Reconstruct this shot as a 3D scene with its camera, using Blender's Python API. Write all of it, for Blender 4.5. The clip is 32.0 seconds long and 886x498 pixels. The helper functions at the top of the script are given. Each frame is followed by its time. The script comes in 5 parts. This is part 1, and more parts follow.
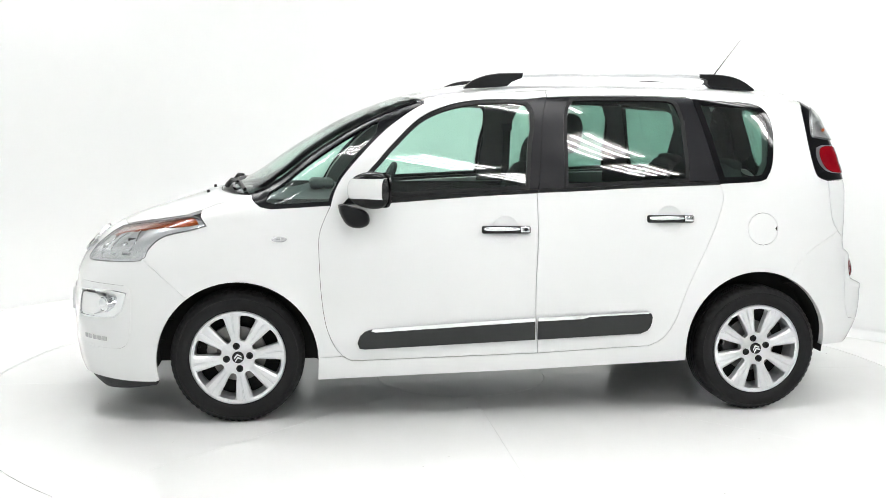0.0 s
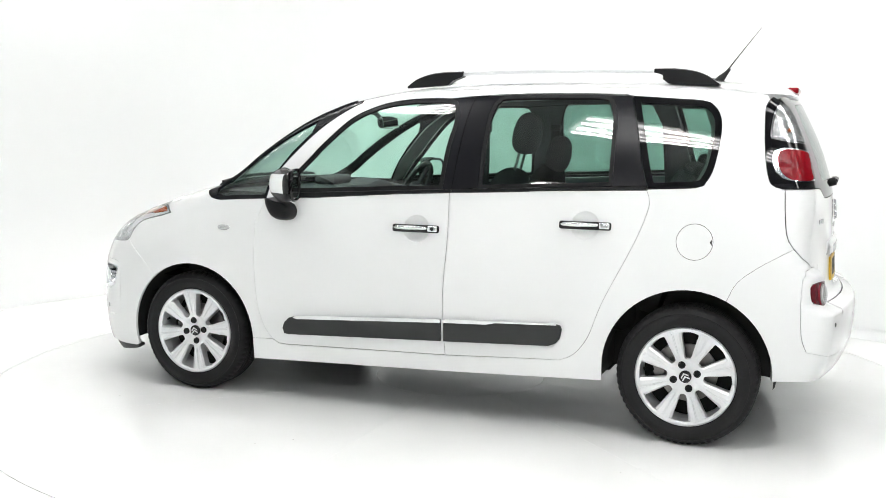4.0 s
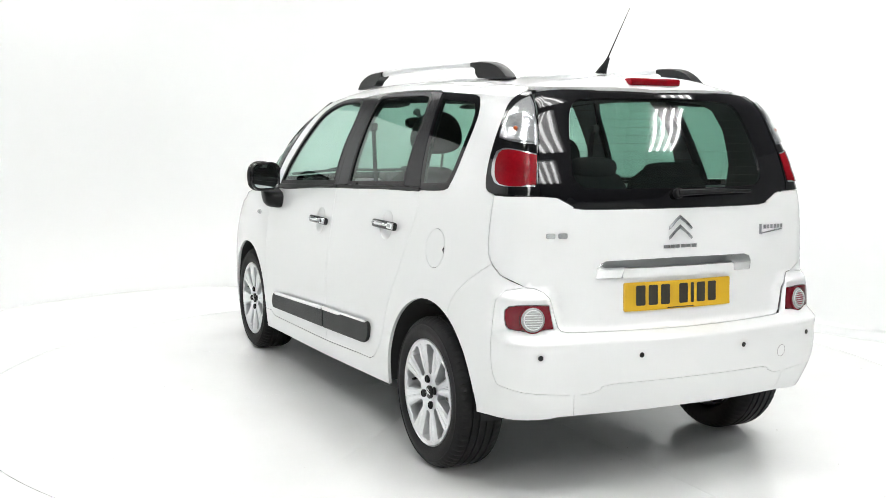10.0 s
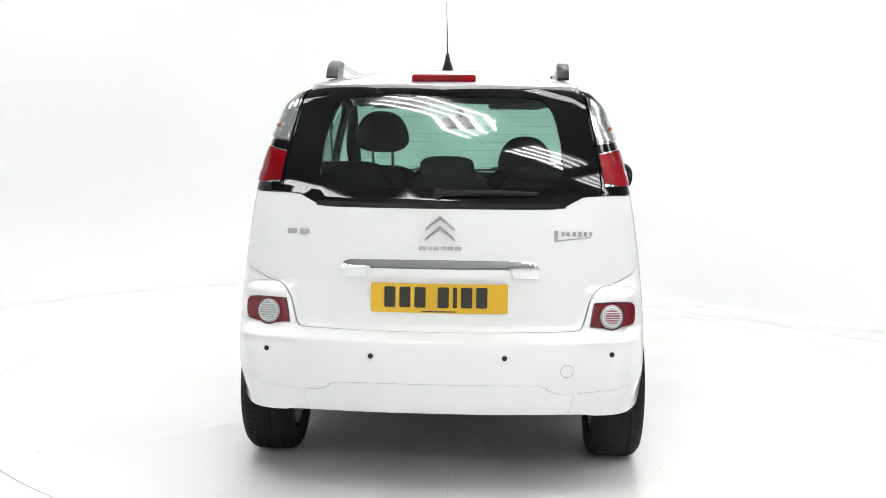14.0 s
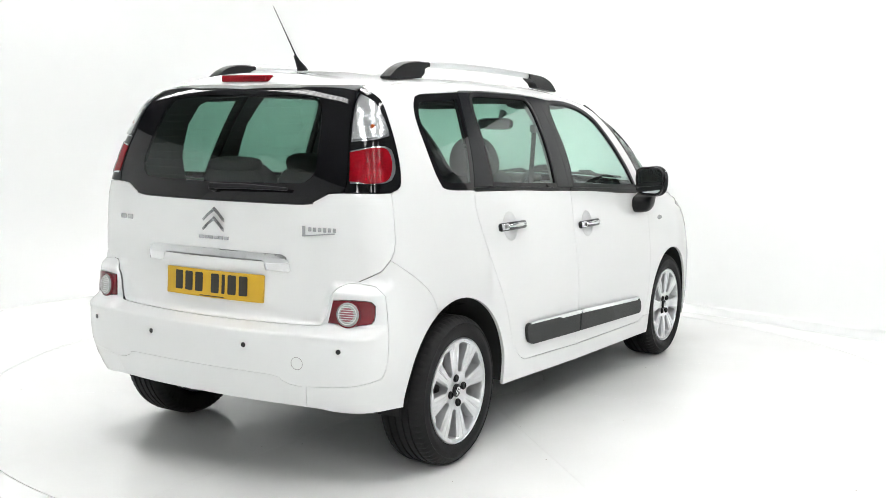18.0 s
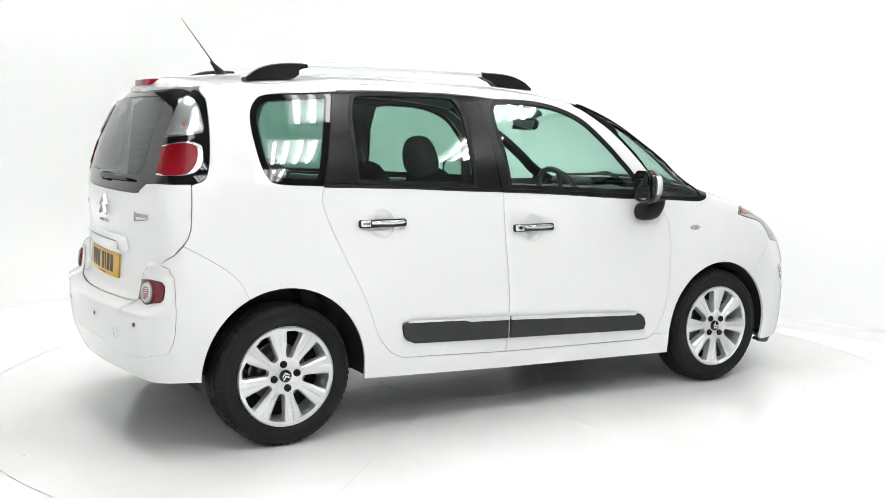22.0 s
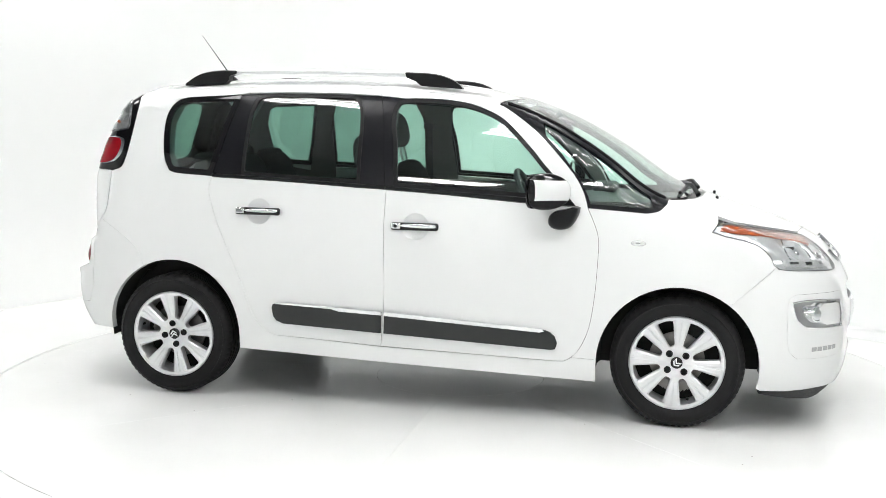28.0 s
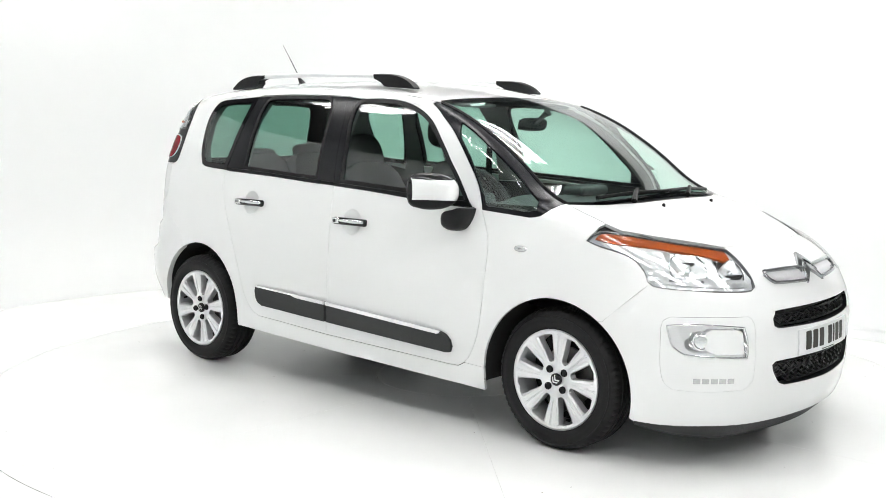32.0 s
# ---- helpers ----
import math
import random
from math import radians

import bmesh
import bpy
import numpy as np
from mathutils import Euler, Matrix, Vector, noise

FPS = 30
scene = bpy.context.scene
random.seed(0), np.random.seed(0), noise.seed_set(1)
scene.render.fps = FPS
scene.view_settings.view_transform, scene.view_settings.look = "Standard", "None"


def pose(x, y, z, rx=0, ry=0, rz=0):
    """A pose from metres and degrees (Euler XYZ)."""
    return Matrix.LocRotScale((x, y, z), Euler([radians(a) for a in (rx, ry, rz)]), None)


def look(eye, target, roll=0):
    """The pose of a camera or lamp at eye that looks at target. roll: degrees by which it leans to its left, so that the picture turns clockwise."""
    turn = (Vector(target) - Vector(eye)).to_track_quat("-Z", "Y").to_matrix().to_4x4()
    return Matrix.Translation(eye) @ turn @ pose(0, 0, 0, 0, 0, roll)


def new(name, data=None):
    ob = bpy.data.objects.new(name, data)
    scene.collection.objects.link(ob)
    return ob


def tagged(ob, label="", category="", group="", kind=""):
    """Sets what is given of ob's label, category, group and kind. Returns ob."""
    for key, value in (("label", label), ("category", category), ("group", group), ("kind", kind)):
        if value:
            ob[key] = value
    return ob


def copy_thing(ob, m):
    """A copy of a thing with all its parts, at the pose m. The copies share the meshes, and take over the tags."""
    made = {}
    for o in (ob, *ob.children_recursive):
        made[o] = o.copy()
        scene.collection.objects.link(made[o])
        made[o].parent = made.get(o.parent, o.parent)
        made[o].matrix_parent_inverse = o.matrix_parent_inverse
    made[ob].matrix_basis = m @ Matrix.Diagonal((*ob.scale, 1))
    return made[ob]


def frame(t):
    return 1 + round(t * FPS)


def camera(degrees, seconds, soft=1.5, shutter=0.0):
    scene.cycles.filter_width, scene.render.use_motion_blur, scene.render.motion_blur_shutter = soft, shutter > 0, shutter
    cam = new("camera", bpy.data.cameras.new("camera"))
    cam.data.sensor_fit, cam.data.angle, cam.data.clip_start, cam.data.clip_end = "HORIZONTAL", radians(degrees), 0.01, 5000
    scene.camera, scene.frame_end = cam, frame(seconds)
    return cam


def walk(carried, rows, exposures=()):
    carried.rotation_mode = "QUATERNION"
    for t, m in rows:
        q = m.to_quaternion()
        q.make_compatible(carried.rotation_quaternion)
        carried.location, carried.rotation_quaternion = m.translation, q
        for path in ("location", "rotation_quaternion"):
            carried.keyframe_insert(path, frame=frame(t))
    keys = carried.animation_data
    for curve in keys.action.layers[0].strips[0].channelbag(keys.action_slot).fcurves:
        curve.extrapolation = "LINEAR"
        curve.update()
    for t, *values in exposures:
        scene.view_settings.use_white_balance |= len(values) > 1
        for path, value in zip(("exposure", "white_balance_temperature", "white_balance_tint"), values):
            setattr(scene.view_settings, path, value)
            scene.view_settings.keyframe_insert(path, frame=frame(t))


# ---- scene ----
from mathutils import geometry

EXPOSURE, TUBE = .31, 17.0
EYE = Vector((0, -5.853, 1.415))
YAW, PITCH, ROLL = radians(1.039), radians(-6.846), .669
AHEAD = Vector((-math.sin(YAW) * math.cos(PITCH), math.cos(YAW) * math.cos(PITCH), math.sin(PITCH)))
cam = camera(45.26, 32.0, soft=.8)
walk(cam, [(0.0, look(EYE, EYE + AHEAD, ROLL)), (32.0, look(EYE, EYE + AHEAD, ROLL))], exposures=[(0.0, EXPOSURE), (32.0, EXPOSURE)])

# ---- light: fluorescent fixtures under a dark hall roof, a faint even glow of the hall itself ----
world = bpy.data.worlds.new("hall")
scene.world = world
world.use_nodes = True
world.node_tree.nodes["Background"].inputs[0].default_value = (.9, .95, 1, 1)
world.node_tree.nodes["Background"].inputs[1].default_value = .02


# ---- materials ----
def shader(name, base, rough=.5, metal=0., grain=0., grain_scale=200., stain=0., stain_scale=3., bump=0., coat=0., spec=.5, emit=0., even=False):
    """A Principled material with two scales of variation: a fine grain and broad stains."""
    m = bpy.data.materials.new(name)
    m.use_nodes = True
    t = m.node_tree
    b = t.nodes["Principled BSDF"]
    b.inputs["Base Color"].default_value = (*base, 1)
    b.inputs["Roughness"].default_value = rough
    b.inputs["Metallic"].default_value = metal
    b.inputs["Coat Weight"].default_value = coat
    b.inputs["Coat Roughness"].default_value = .03
    b.inputs["Specular IOR Level"].default_value = spec
    if emit:
        b.inputs["Emission Color"].default_value = (*base, 1)
        b.inputs["Emission Strength"].default_value = emit
    if grain or stain or bump:
        co = t.nodes.new("ShaderNodeTexCoord")
        fine = t.nodes.new("ShaderNodeTexNoise")
        fine.inputs["Scale"].default_value = grain_scale
        fine.inputs["Detail"].default_value = 3
        broad = t.nodes.new("ShaderNodeTexNoise")
        broad.inputs["Scale"].default_value = stain_scale
        broad.inputs["Detail"].default_value = 5
        for n in (fine, broad):
            t.links.new(co.outputs["Object"], n.inputs["Vector"])
        mix1 = t.nodes.new("ShaderNodeMixRGB")
        mix1.blend_type = "MULTIPLY"
        mix1.inputs[0].default_value = grain
        mix1.inputs[1].default_value = (*base, 1)
        mix2 = t.nodes.new("ShaderNodeMixRGB")
        mix2.blend_type = "MULTIPLY"
        mix2.inputs[0].default_value = stain
        t.links.new(fine.outputs["Fac"], mix1.inputs[2])
        t.links.new(mix1.outputs[0], mix2.inputs[1])
        t.links.new(broad.outputs["Fac"], mix2.inputs[2])
        t.links.new(mix2.outputs[0], b.inputs["Base Color"])
        ramp = t.nodes.new("ShaderNodeMapRange")
        ramp.inputs["To Min"].default_value = max(rough - .25 * rough, 0)
        ramp.inputs["To Max"].default_value = min(rough + .25 * rough, 1)
        t.links.new(broad.outputs["Fac"], ramp.inputs["Value"])
        if not even:
            t.links.new(ramp.outputs[0], b.inputs["Roughness"])
        if bump:
            bp = t.nodes.new("ShaderNodeBump")
            bp.inputs["Strength"].default_value = bump
            bp.inputs["Distance"].default_value = .002
            t.links.new(fine.outputs["Fac"], bp.inputs["Height"])
            t.links.new(bp.outputs[0], b.inputs["Normal"])
    return m


def glazing(name, tint, gloss_rough=.0, f0=.06):
    """Thin tinted glass: what passes is tinted, gloss follows Fresnel."""
    m = bpy.data.materials.new(name)
    m.use_nodes = True
    t = m.node_tree
    t.nodes.clear()
    out = t.nodes.new("ShaderNodeOutputMaterial")
    mix = t.nodes.new("ShaderNodeMixShader")
    lw = t.nodes.new("ShaderNodeLayerWeight")
    lw.inputs["Blend"].default_value = .5
    pw = t.nodes.new("ShaderNodeMath")
    pw.operation = "POWER"
    pw.inputs[1].default_value = 5
    fres = t.nodes.new("ShaderNodeMath")
    fres.operation = "MULTIPLY_ADD"
    fres.inputs[1].default_value = 1 - f0
    fres.inputs[2].default_value = f0
    t.links.new(lw.outputs["Facing"], pw.inputs[0])
    t.links.new(pw.outputs[0], fres.inputs[0])
    tr = t.nodes.new("ShaderNodeBsdfTransparent")
    tr.inputs[0].default_value = (*tint, 1)
    gl = t.nodes.new("ShaderNodeBsdfGlossy")
    gl.inputs["Roughness"].default_value = gloss_rough
    t.links.new(fres.outputs[0], mix.inputs[0])
    t.links.new(tr.outputs[0], mix.inputs[1])
    t.links.new(gl.outputs[0], mix.inputs[2])
    t.links.new(mix.outputs[0], out.inputs[0])
    return m


PAINT = shader("white_paint", (.735, .747, .745), .3, coat=1., grain=.02, grain_scale=900, stain=.015, stain_scale=2, even=True)
FLOOR_M = shader("white_floor_paint", (.86, .87, .86), .24, grain=.02, grain_scale=40, stain=.05, stain_scale=1.3, spec=.4)
TABLE_M = shader("white_turntable_paint", (.85, .86, .85), .2, grain=.03, grain_scale=60, stain=.12, stain_scale=1.7, spec=.4)


def specks(m, scale, size, share):
    """A few small dark specks of dirt, strewn at random."""
    t = m.node_tree
    b = t.nodes["Principled BSDF"]
    co = t.nodes.new("ShaderNodeTexCoord")
    cells = t.nodes.new("ShaderNodeTexVoronoi")
    cells.inputs["Scale"].default_value = scale
    t.links.new(co.outputs["Object"], cells.inputs["Vector"])
    near = t.nodes.new("ShaderNodeMath")
    near.operation = "LESS_THAN"
    near.inputs[1].default_value = size
    t.links.new(cells.outputs["Distance"], near.inputs[0])
    pick = t.nodes.new("ShaderNodeMath")
    pick.operation = "LESS_THAN"
    pick.inputs[1].default_value = share
    t.links.new(cells.outputs["Color"], pick.inputs[0])
    both = t.nodes.new("ShaderNodeMath")
    both.operation = "MULTIPLY"
    t.links.new(near.outputs[0], both.inputs[0])
    t.links.new(pick.outputs[0], both.inputs[1])
    mix = t.nodes.new("ShaderNodeMixRGB")
    mix.inputs[2].default_value = (.20, .18, .15, 1)
    old = b.inputs["Base Color"].links[0].from_socket
    t.links.new(both.outputs[0], mix.inputs[0])
    t.links.new(old, mix.inputs[1])
    t.links.new(mix.outputs[0], b.inputs["Base Color"])


specks(TABLE_M, 16, .055, .16)
specks(FLOOR_M, 9, .03, .12)
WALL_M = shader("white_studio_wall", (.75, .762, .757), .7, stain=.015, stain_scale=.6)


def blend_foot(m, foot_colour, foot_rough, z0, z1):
    """Brightness put into the wall's colour: paler and glossier at the curved foot, darker higher up."""
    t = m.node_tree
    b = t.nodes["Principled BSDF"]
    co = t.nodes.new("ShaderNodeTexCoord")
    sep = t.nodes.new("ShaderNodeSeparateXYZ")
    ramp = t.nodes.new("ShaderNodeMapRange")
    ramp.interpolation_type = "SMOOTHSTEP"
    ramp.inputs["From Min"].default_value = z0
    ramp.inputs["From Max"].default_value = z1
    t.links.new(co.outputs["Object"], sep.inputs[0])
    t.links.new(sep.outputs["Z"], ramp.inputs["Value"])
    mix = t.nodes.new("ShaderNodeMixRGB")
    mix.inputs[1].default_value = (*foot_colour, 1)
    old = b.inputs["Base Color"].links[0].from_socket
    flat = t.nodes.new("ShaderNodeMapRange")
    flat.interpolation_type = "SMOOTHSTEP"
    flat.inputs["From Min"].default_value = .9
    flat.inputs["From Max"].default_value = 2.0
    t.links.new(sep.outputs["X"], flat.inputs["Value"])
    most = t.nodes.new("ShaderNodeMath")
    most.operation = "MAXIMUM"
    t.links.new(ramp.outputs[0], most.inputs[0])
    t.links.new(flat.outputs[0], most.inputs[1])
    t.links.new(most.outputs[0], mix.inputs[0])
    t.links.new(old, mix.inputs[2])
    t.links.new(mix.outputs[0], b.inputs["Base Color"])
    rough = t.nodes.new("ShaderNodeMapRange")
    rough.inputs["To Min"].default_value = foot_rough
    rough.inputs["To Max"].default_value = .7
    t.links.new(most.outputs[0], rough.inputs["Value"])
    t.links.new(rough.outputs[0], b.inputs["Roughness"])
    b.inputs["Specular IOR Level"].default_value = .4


# height gradient in the colour tones down the lamp-lit upright, hides the foot line
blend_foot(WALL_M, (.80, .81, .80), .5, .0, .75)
HALL_M = shader("pale_hall_paint", (.72, .73, .73), .85, stain=.3, stain_scale=.5)
ROOF_M = shader("dark_hall_roof", (.48, .49, .49), .9, stain=.3, stain_scale=.5)
TUBE_M = shader("fluorescent_tube", (1, .995, .99), .5, emit=TUBE)
TIN_M = shader("white_fixture_tin", (.7, .7, .7), .4, stain=.1)
BLACK = shader("satin_black_trim", (.009, .0094, .010), .36, grain=.2, grain_scale=400, bump=.15, stain=.2, spec=.2)
PILLAR = shader("black_pillar_film", (.0075, .0078, .0098), .24, stain=.2, stain_scale=5, spec=.21)
FRIT = shader("black_glass_edge", (.005, .005, .006), .03, stain=.2, spec=.34)
GLOSSB = shader("gloss_black", (.006, .006, .007), .05, stain=.2, spec=.42)
PLASTIC = shader("grained_grey_plastic", (.034, .036, .036), .6, grain=.3, grain_scale=500, bump=.4, stain=.2, spec=.35)
RUBBER = shader("tyre_rubber", (.015, .015, .0155), .62, grain=.3, grain_scale=150, stain=.35, stain_scale=6, bump=.3, spec=.2)
DARKM = shader("dark_underbody", (.012, .012, .012), .9, stain=.3)
FABRIC = shader("charcoal_seat_fabric", (.040, .041, .042), .95, grain=.4, grain_scale=300, bump=.5, stain=.2, spec=.2)
DASH = shader("dark_dash_plastic", (.060, .064, .066), .7, grain=.3, grain_scale=350, bump=.3, stain=.2)
TRIM = shader("grey_pillar_trim", (.13, .135, .13), .8, grain=.2, grain_scale=300, stain=.15)
LINING = shader("grey_roof_lining", (.22, .23, .225), .95, grain=.2, grain_scale=300, stain=.1)
CHROME = shader("chrome", (.82, .83, .84), .07, metal=1, stain=.1, stain_scale=8)
ALLOY = shader("silver_alloy_paint", (.72, .73, .74), .30, metal=.6, grain=.04, grain_scale=900, stain=.05, coat=.3, even=True)
DARKCHROME = shader("dull_chrome", (.42, .43, .44), .16, metal=1, stain=.1, stain_scale=8)
STEEL = shader("brake_steel", (.35, .34, .33), .4, metal=1, grain=.2, stain=.4, stain_scale=20)
MIRROR = shader("mirror_glass", (.72, .78, .76), .03, metal=1)
YELLOW = shader("yellow_plate", (.61, .37, .012), .35, grain=.05, stain=.06)
WHITEPL = shader("white_plate", (.75, .76, .76), .35, grain=.05, stain=.06)
INK = shader("black_plate_ink", (.02, .018, .012), .5, stain=.1)
AMBER = shader("amber_lens", (.50, .085, .008), .15, coat=.5, grain=.35, grain_scale=160, stain=.5, stain_scale=9)
RED = shader("red_lens", (.36, .002, .010), .2, spec=.22, grain=.45, grain_scale=130, stain=.6, stain_scale=11)
DARKRED = shader("dark_red_lens", (.17, .003, .010), .1, coat=.3, grain=.2, stain=.3, stain_scale=18)
CLEAR = shader("clear_lamp_glass", (.74, .76, .76), .15, metal=.25, grain=.3, grain_scale=90, stain=.3, stain_scale=30, coat=1)
LAMPDISH = shader("tail_lamp_dish", (.66, .67, .68), .2, metal=.75, grain=.2, grain_scale=60, stain=.3, stain_scale=25)
LAMPSEAL = shader("dark_lamp_seal", (.10, .105, .11), .3, stain=.2, spec=.5)
LAMPBOWL = shader("lamp_reflector", (.80, .82, .83), .2, metal=.5, grain=.1, grain_scale=70, stain=.15, stain_scale=18)
GLASS = glazing("green_tinted_glass", (.70, .90, .82), f0=.10)
PRIVACY = glazing("darker_green_glass", (.38, .57, .50), f0=.11)
REARGLASS = glazing("dark_green_rear_glass", (.36, .54, .47), f0=.068)
LENSCUP = shader("ribbed_clear_lens", (.70, .71, .71), .16, metal=.45, grain=.5, grain_scale=110, stain=.5, stain_scale=40, coat=.6)
PINKLENS = shader("pink_lens_core", (.52, .16, .20), .16, metal=.3, grain=.5, grain_scale=110, stain=.5, stain_scale=40, coat=.6)
LENS = glazing("lamp_cover", (.95, .96, .96), f0=.055)
REFLECT = shader("bright_lamp_reflector", (.72, .74, .75), .13, metal=1, stain=.12, stain_scale=25)
SATIN = shader("satin_bright_metal", (.80, .81, .82), .30, metal=.55, grain=.1, grain_scale=90, stain=.2, stain_scale=20)


# ---- mesh helpers ----
def part(name, bm, material, parent, label="", smooth=False, crease=.7):
    """Links a bmesh as one mesh object under a thing or a part."""
    me = bpy.data.meshes.new(name)
    bm.normal_update()
    if smooth:
        for f in bm.faces:
            f.smooth = True
        for e in bm.edges:
            if len(e.link_faces) == 2 and e.calc_face_angle() > crease:
                e.smooth = False
    bm.to_mesh(me)
    bm.free()
    me.materials.append(material)
    ob = new(name, me)
    if parent is not None:
        ob.parent = parent
    if label:
        tagged(ob, label)
    return ob


def box(bm, lo, hi, bevel=.0, segs=2, turn=None):
    r = bmesh.ops.create_cube(bm, size=1)
    vs = r["verts"]
    c = (Vector(lo) + Vector(hi)) / 2
    d = Vector(hi) - Vector(lo)
    for v in vs:
        v.co = Vector((v.co.x * d.x, v.co.y * d.y, v.co.z * d.z))
    if bevel:
        es = list({e for v in vs for e in v.link_edges})
        r = bmesh.ops.bevel(bm, geom=es, offset=bevel, segments=segs, profile=.5, affect="EDGES")
        vs = list({v for f in r["faces"] for v in f.verts} | {v for v in vs if v.is_valid})
    for v in vs:
        v.co = (turn @ v.co if turn else v.co) + c
    return bm


def lathe(bm, prof, n=48, axis="y", at=(0, 0, 0)):
    """A turned form: prof is (radius, along) pairs; axis y runs outward."""
    rings = []
    for r, h in prof:
        ring = []
        for k in range(n):
            a = 2 * math.pi * k / n
            c, s = r * math.cos(a), r * math.sin(a)
            co = {"y": (c, h, s), "z": (c, s, h), "x": (h, c, s)}[axis]
            ring.append(bm.verts.new(Vector(co) + Vector(at)))
        rings.append(ring)
    for a, b in zip(rings, rings[1:]):
        for k in range(n):
            bm.faces.new((a[k], a[(k + 1) % n], b[(k + 1) % n], b[k]))
    return rings


def tube(bm, pts, radius, n=8, flat=1.0, closed=False):
    """A round bar along points; radius may be one number or one a point."""
    pts = [Vector(p) for p in pts]
    rad = radius if isinstance(radius, (list, tuple)) else [radius] * len(pts)
    rings = []
    for i, p in enumerate(pts):
        if closed:
            d = pts[(i + 1) % len(pts)] - pts[i - 1]
        else:
            d = pts[min(i + 1, len(pts) - 1)] - pts[max(i - 1, 0)]
        d.normalize()
        u = d.cross(Vector((0, 0, 1)))
        if u.length < .05:
            u = d.cross(Vector((1, 0, 0)))
        u.normalize()
        w = u.cross(d)
        rings.append([bm.verts.new(p + rad[i] * (u * math.cos(2 * math.pi * k / n) + w * flat * math.sin(2 * math.pi * k / n))) for k in range(n)])
    for a, b in list(zip(rings, rings[1:])) + ([(rings[-1], rings[0])] if closed else []):
        for k in range(n):
            bm.faces.new((a[k], a[(k + 1) % n], b[(k + 1) % n], b[k]))
    if not closed:
        bm.faces.new(rings[0][::-1])
        bm.faces.new(rings[-1])
    return bm


def spline(pts, step=.03):
    """Points along a smooth line through the given ones."""
    p = np.asarray(pts, float)
    if len(p) < 3:
        n = max(1, int(np.linalg.norm(p[1] - p[0]) / step))
        return [p[0] + (p[1] - p[0]) * k / n for k in range(n + 1)]
    q = np.vstack([2 * p[0] - p[1], p, 2 * p[-1] - p[-2]])
    out = []
    for i in range(1, len(q) - 2):
        n = max(1, int(np.linalg.norm(q[i + 1] - q[i]) / step))
        for k in range(n):
            u = k / n
            out.append(.5 * ((2 * q[i]) + (q[i + 1] - q[i - 1]) * u + (2 * q[i - 1] - 5 * q[i] + 4 * q[i + 1] - q[i + 2]) * u * u
                             + (3 * q[i] - q[i - 1] - 3 * q[i + 1] + q[i + 2]) * u ** 3))
    return out + [p[-1]]


def loop(*segs, step=.03):
    """One closed outline from curved or straight pieces, each a list of points."""
    out = []
    for s in segs:
        for p in spline(s, step):
            if not out or np.linalg.norm(np.asarray(p) - out[-1]) > .002:
                out.append(np.asarray(p, float))
    if np.linalg.norm(out[0] - out[-1]) < .002:
        out.pop()
    return dense(np.array(out), step)


def dense(p, step=.03):
    out = []
    for a, b in zip(p, np.roll(p, -1, 0)):
        n = max(1, int(math.ceil(np.linalg.norm(b - a) / step)))
        out += [a + (b - a) * k / n for k in range(n)]
    return np.array(out)


def area2(p):
    x, y = p[:, 0], p[:, 1]
    return .5 * np.sum(x * np.roll(y, -1) - np.roll(x, -1) * y)


def inset(p, d):
    """The outline moved inward by d (outward where d is below 0)."""
    if area2(p) < 0:
        p = p[::-1]
    a, b = p - np.roll(p, 1, 0), np.roll(p, -1, 0) - p
    a, b = (v / np.maximum(np.linalg.norm(v, axis=1, keepdims=True), 1e-9) for v in (a, b))
    na, nb = np.stack([-a[:, 1], a[:, 0]], 1), np.stack([-b[:, 1], b[:, 0]], 1)
    m = na + nb
    k = np.maximum((m * m).sum(1, keepdims=True) / 2, .5)
    return p + m / k * d


def within(p, q):
    """Which of the points q lie inside the outline p."""
    x, y = q[:, 0][:, None], q[:, 1][:, None]
    x1, y1 = p[:, 0][None], p[:, 1][None]
    x2, y2 = np.roll(p[:, 0], -1)[None], np.roll(p[:, 1], -1)[None]
    cross = ((y1 > y) != (y2 > y)) & (x < (x2 - x1) * (y - y1) / np.where(y2 == y1, 1e-12, y2 - y1) + x1)
    return cross.sum(1) % 2 == 1


def fill(outline, holes=(), step=.04):
    """Triangles that fill an outline with holes."""
    rings = [np.asarray(outline, float)] + [np.asarray(h, float) for h in holes]
    p = rings[0]
    lo, hi = p.min(0), p.max(0)
    gx, gy = np.meshgrid(np.arange(lo[0], hi[0], step), np.arange(lo[1], hi[1], step * .9))
    gx = gx + (np.arange(gx.shape[0]) % 2)[:, None] * step * .5
    g = np.stack([gx.ravel(), gy.ravel()], 1)
    keep = within(p, g)
    for h in rings[1:]:
        keep &= ~within(h, g)
    g = g[keep]
    edge_pts = np.vstack(rings)
    if len(g):
        g = g[((g[:, None] - edge_pts[None]) ** 2).sum(2).min(1) > (step * .45) ** 2]
    verts = np.vstack([edge_pts, g])
    edges, at = [], 0
    for r in rings:
        edges += [(at + k, at + (k + 1) % len(r)) for k in range(len(r))]
        at += len(r)
    v2, _, f2, *_ = geometry.delaunay_2d_cdt([Vector(v) for v in verts], edges, [], 0, 1e-6)
    v2 = np.array([tuple(v) for v in v2])
    f2 = np.array([f for f in f2 if len(f) == 3])
    c = v2[f2].mean(1)
    ok = within(p, c)
    for h in rings[1:]:
        ok &= ~within(h, c)
    return v2, f2[ok]


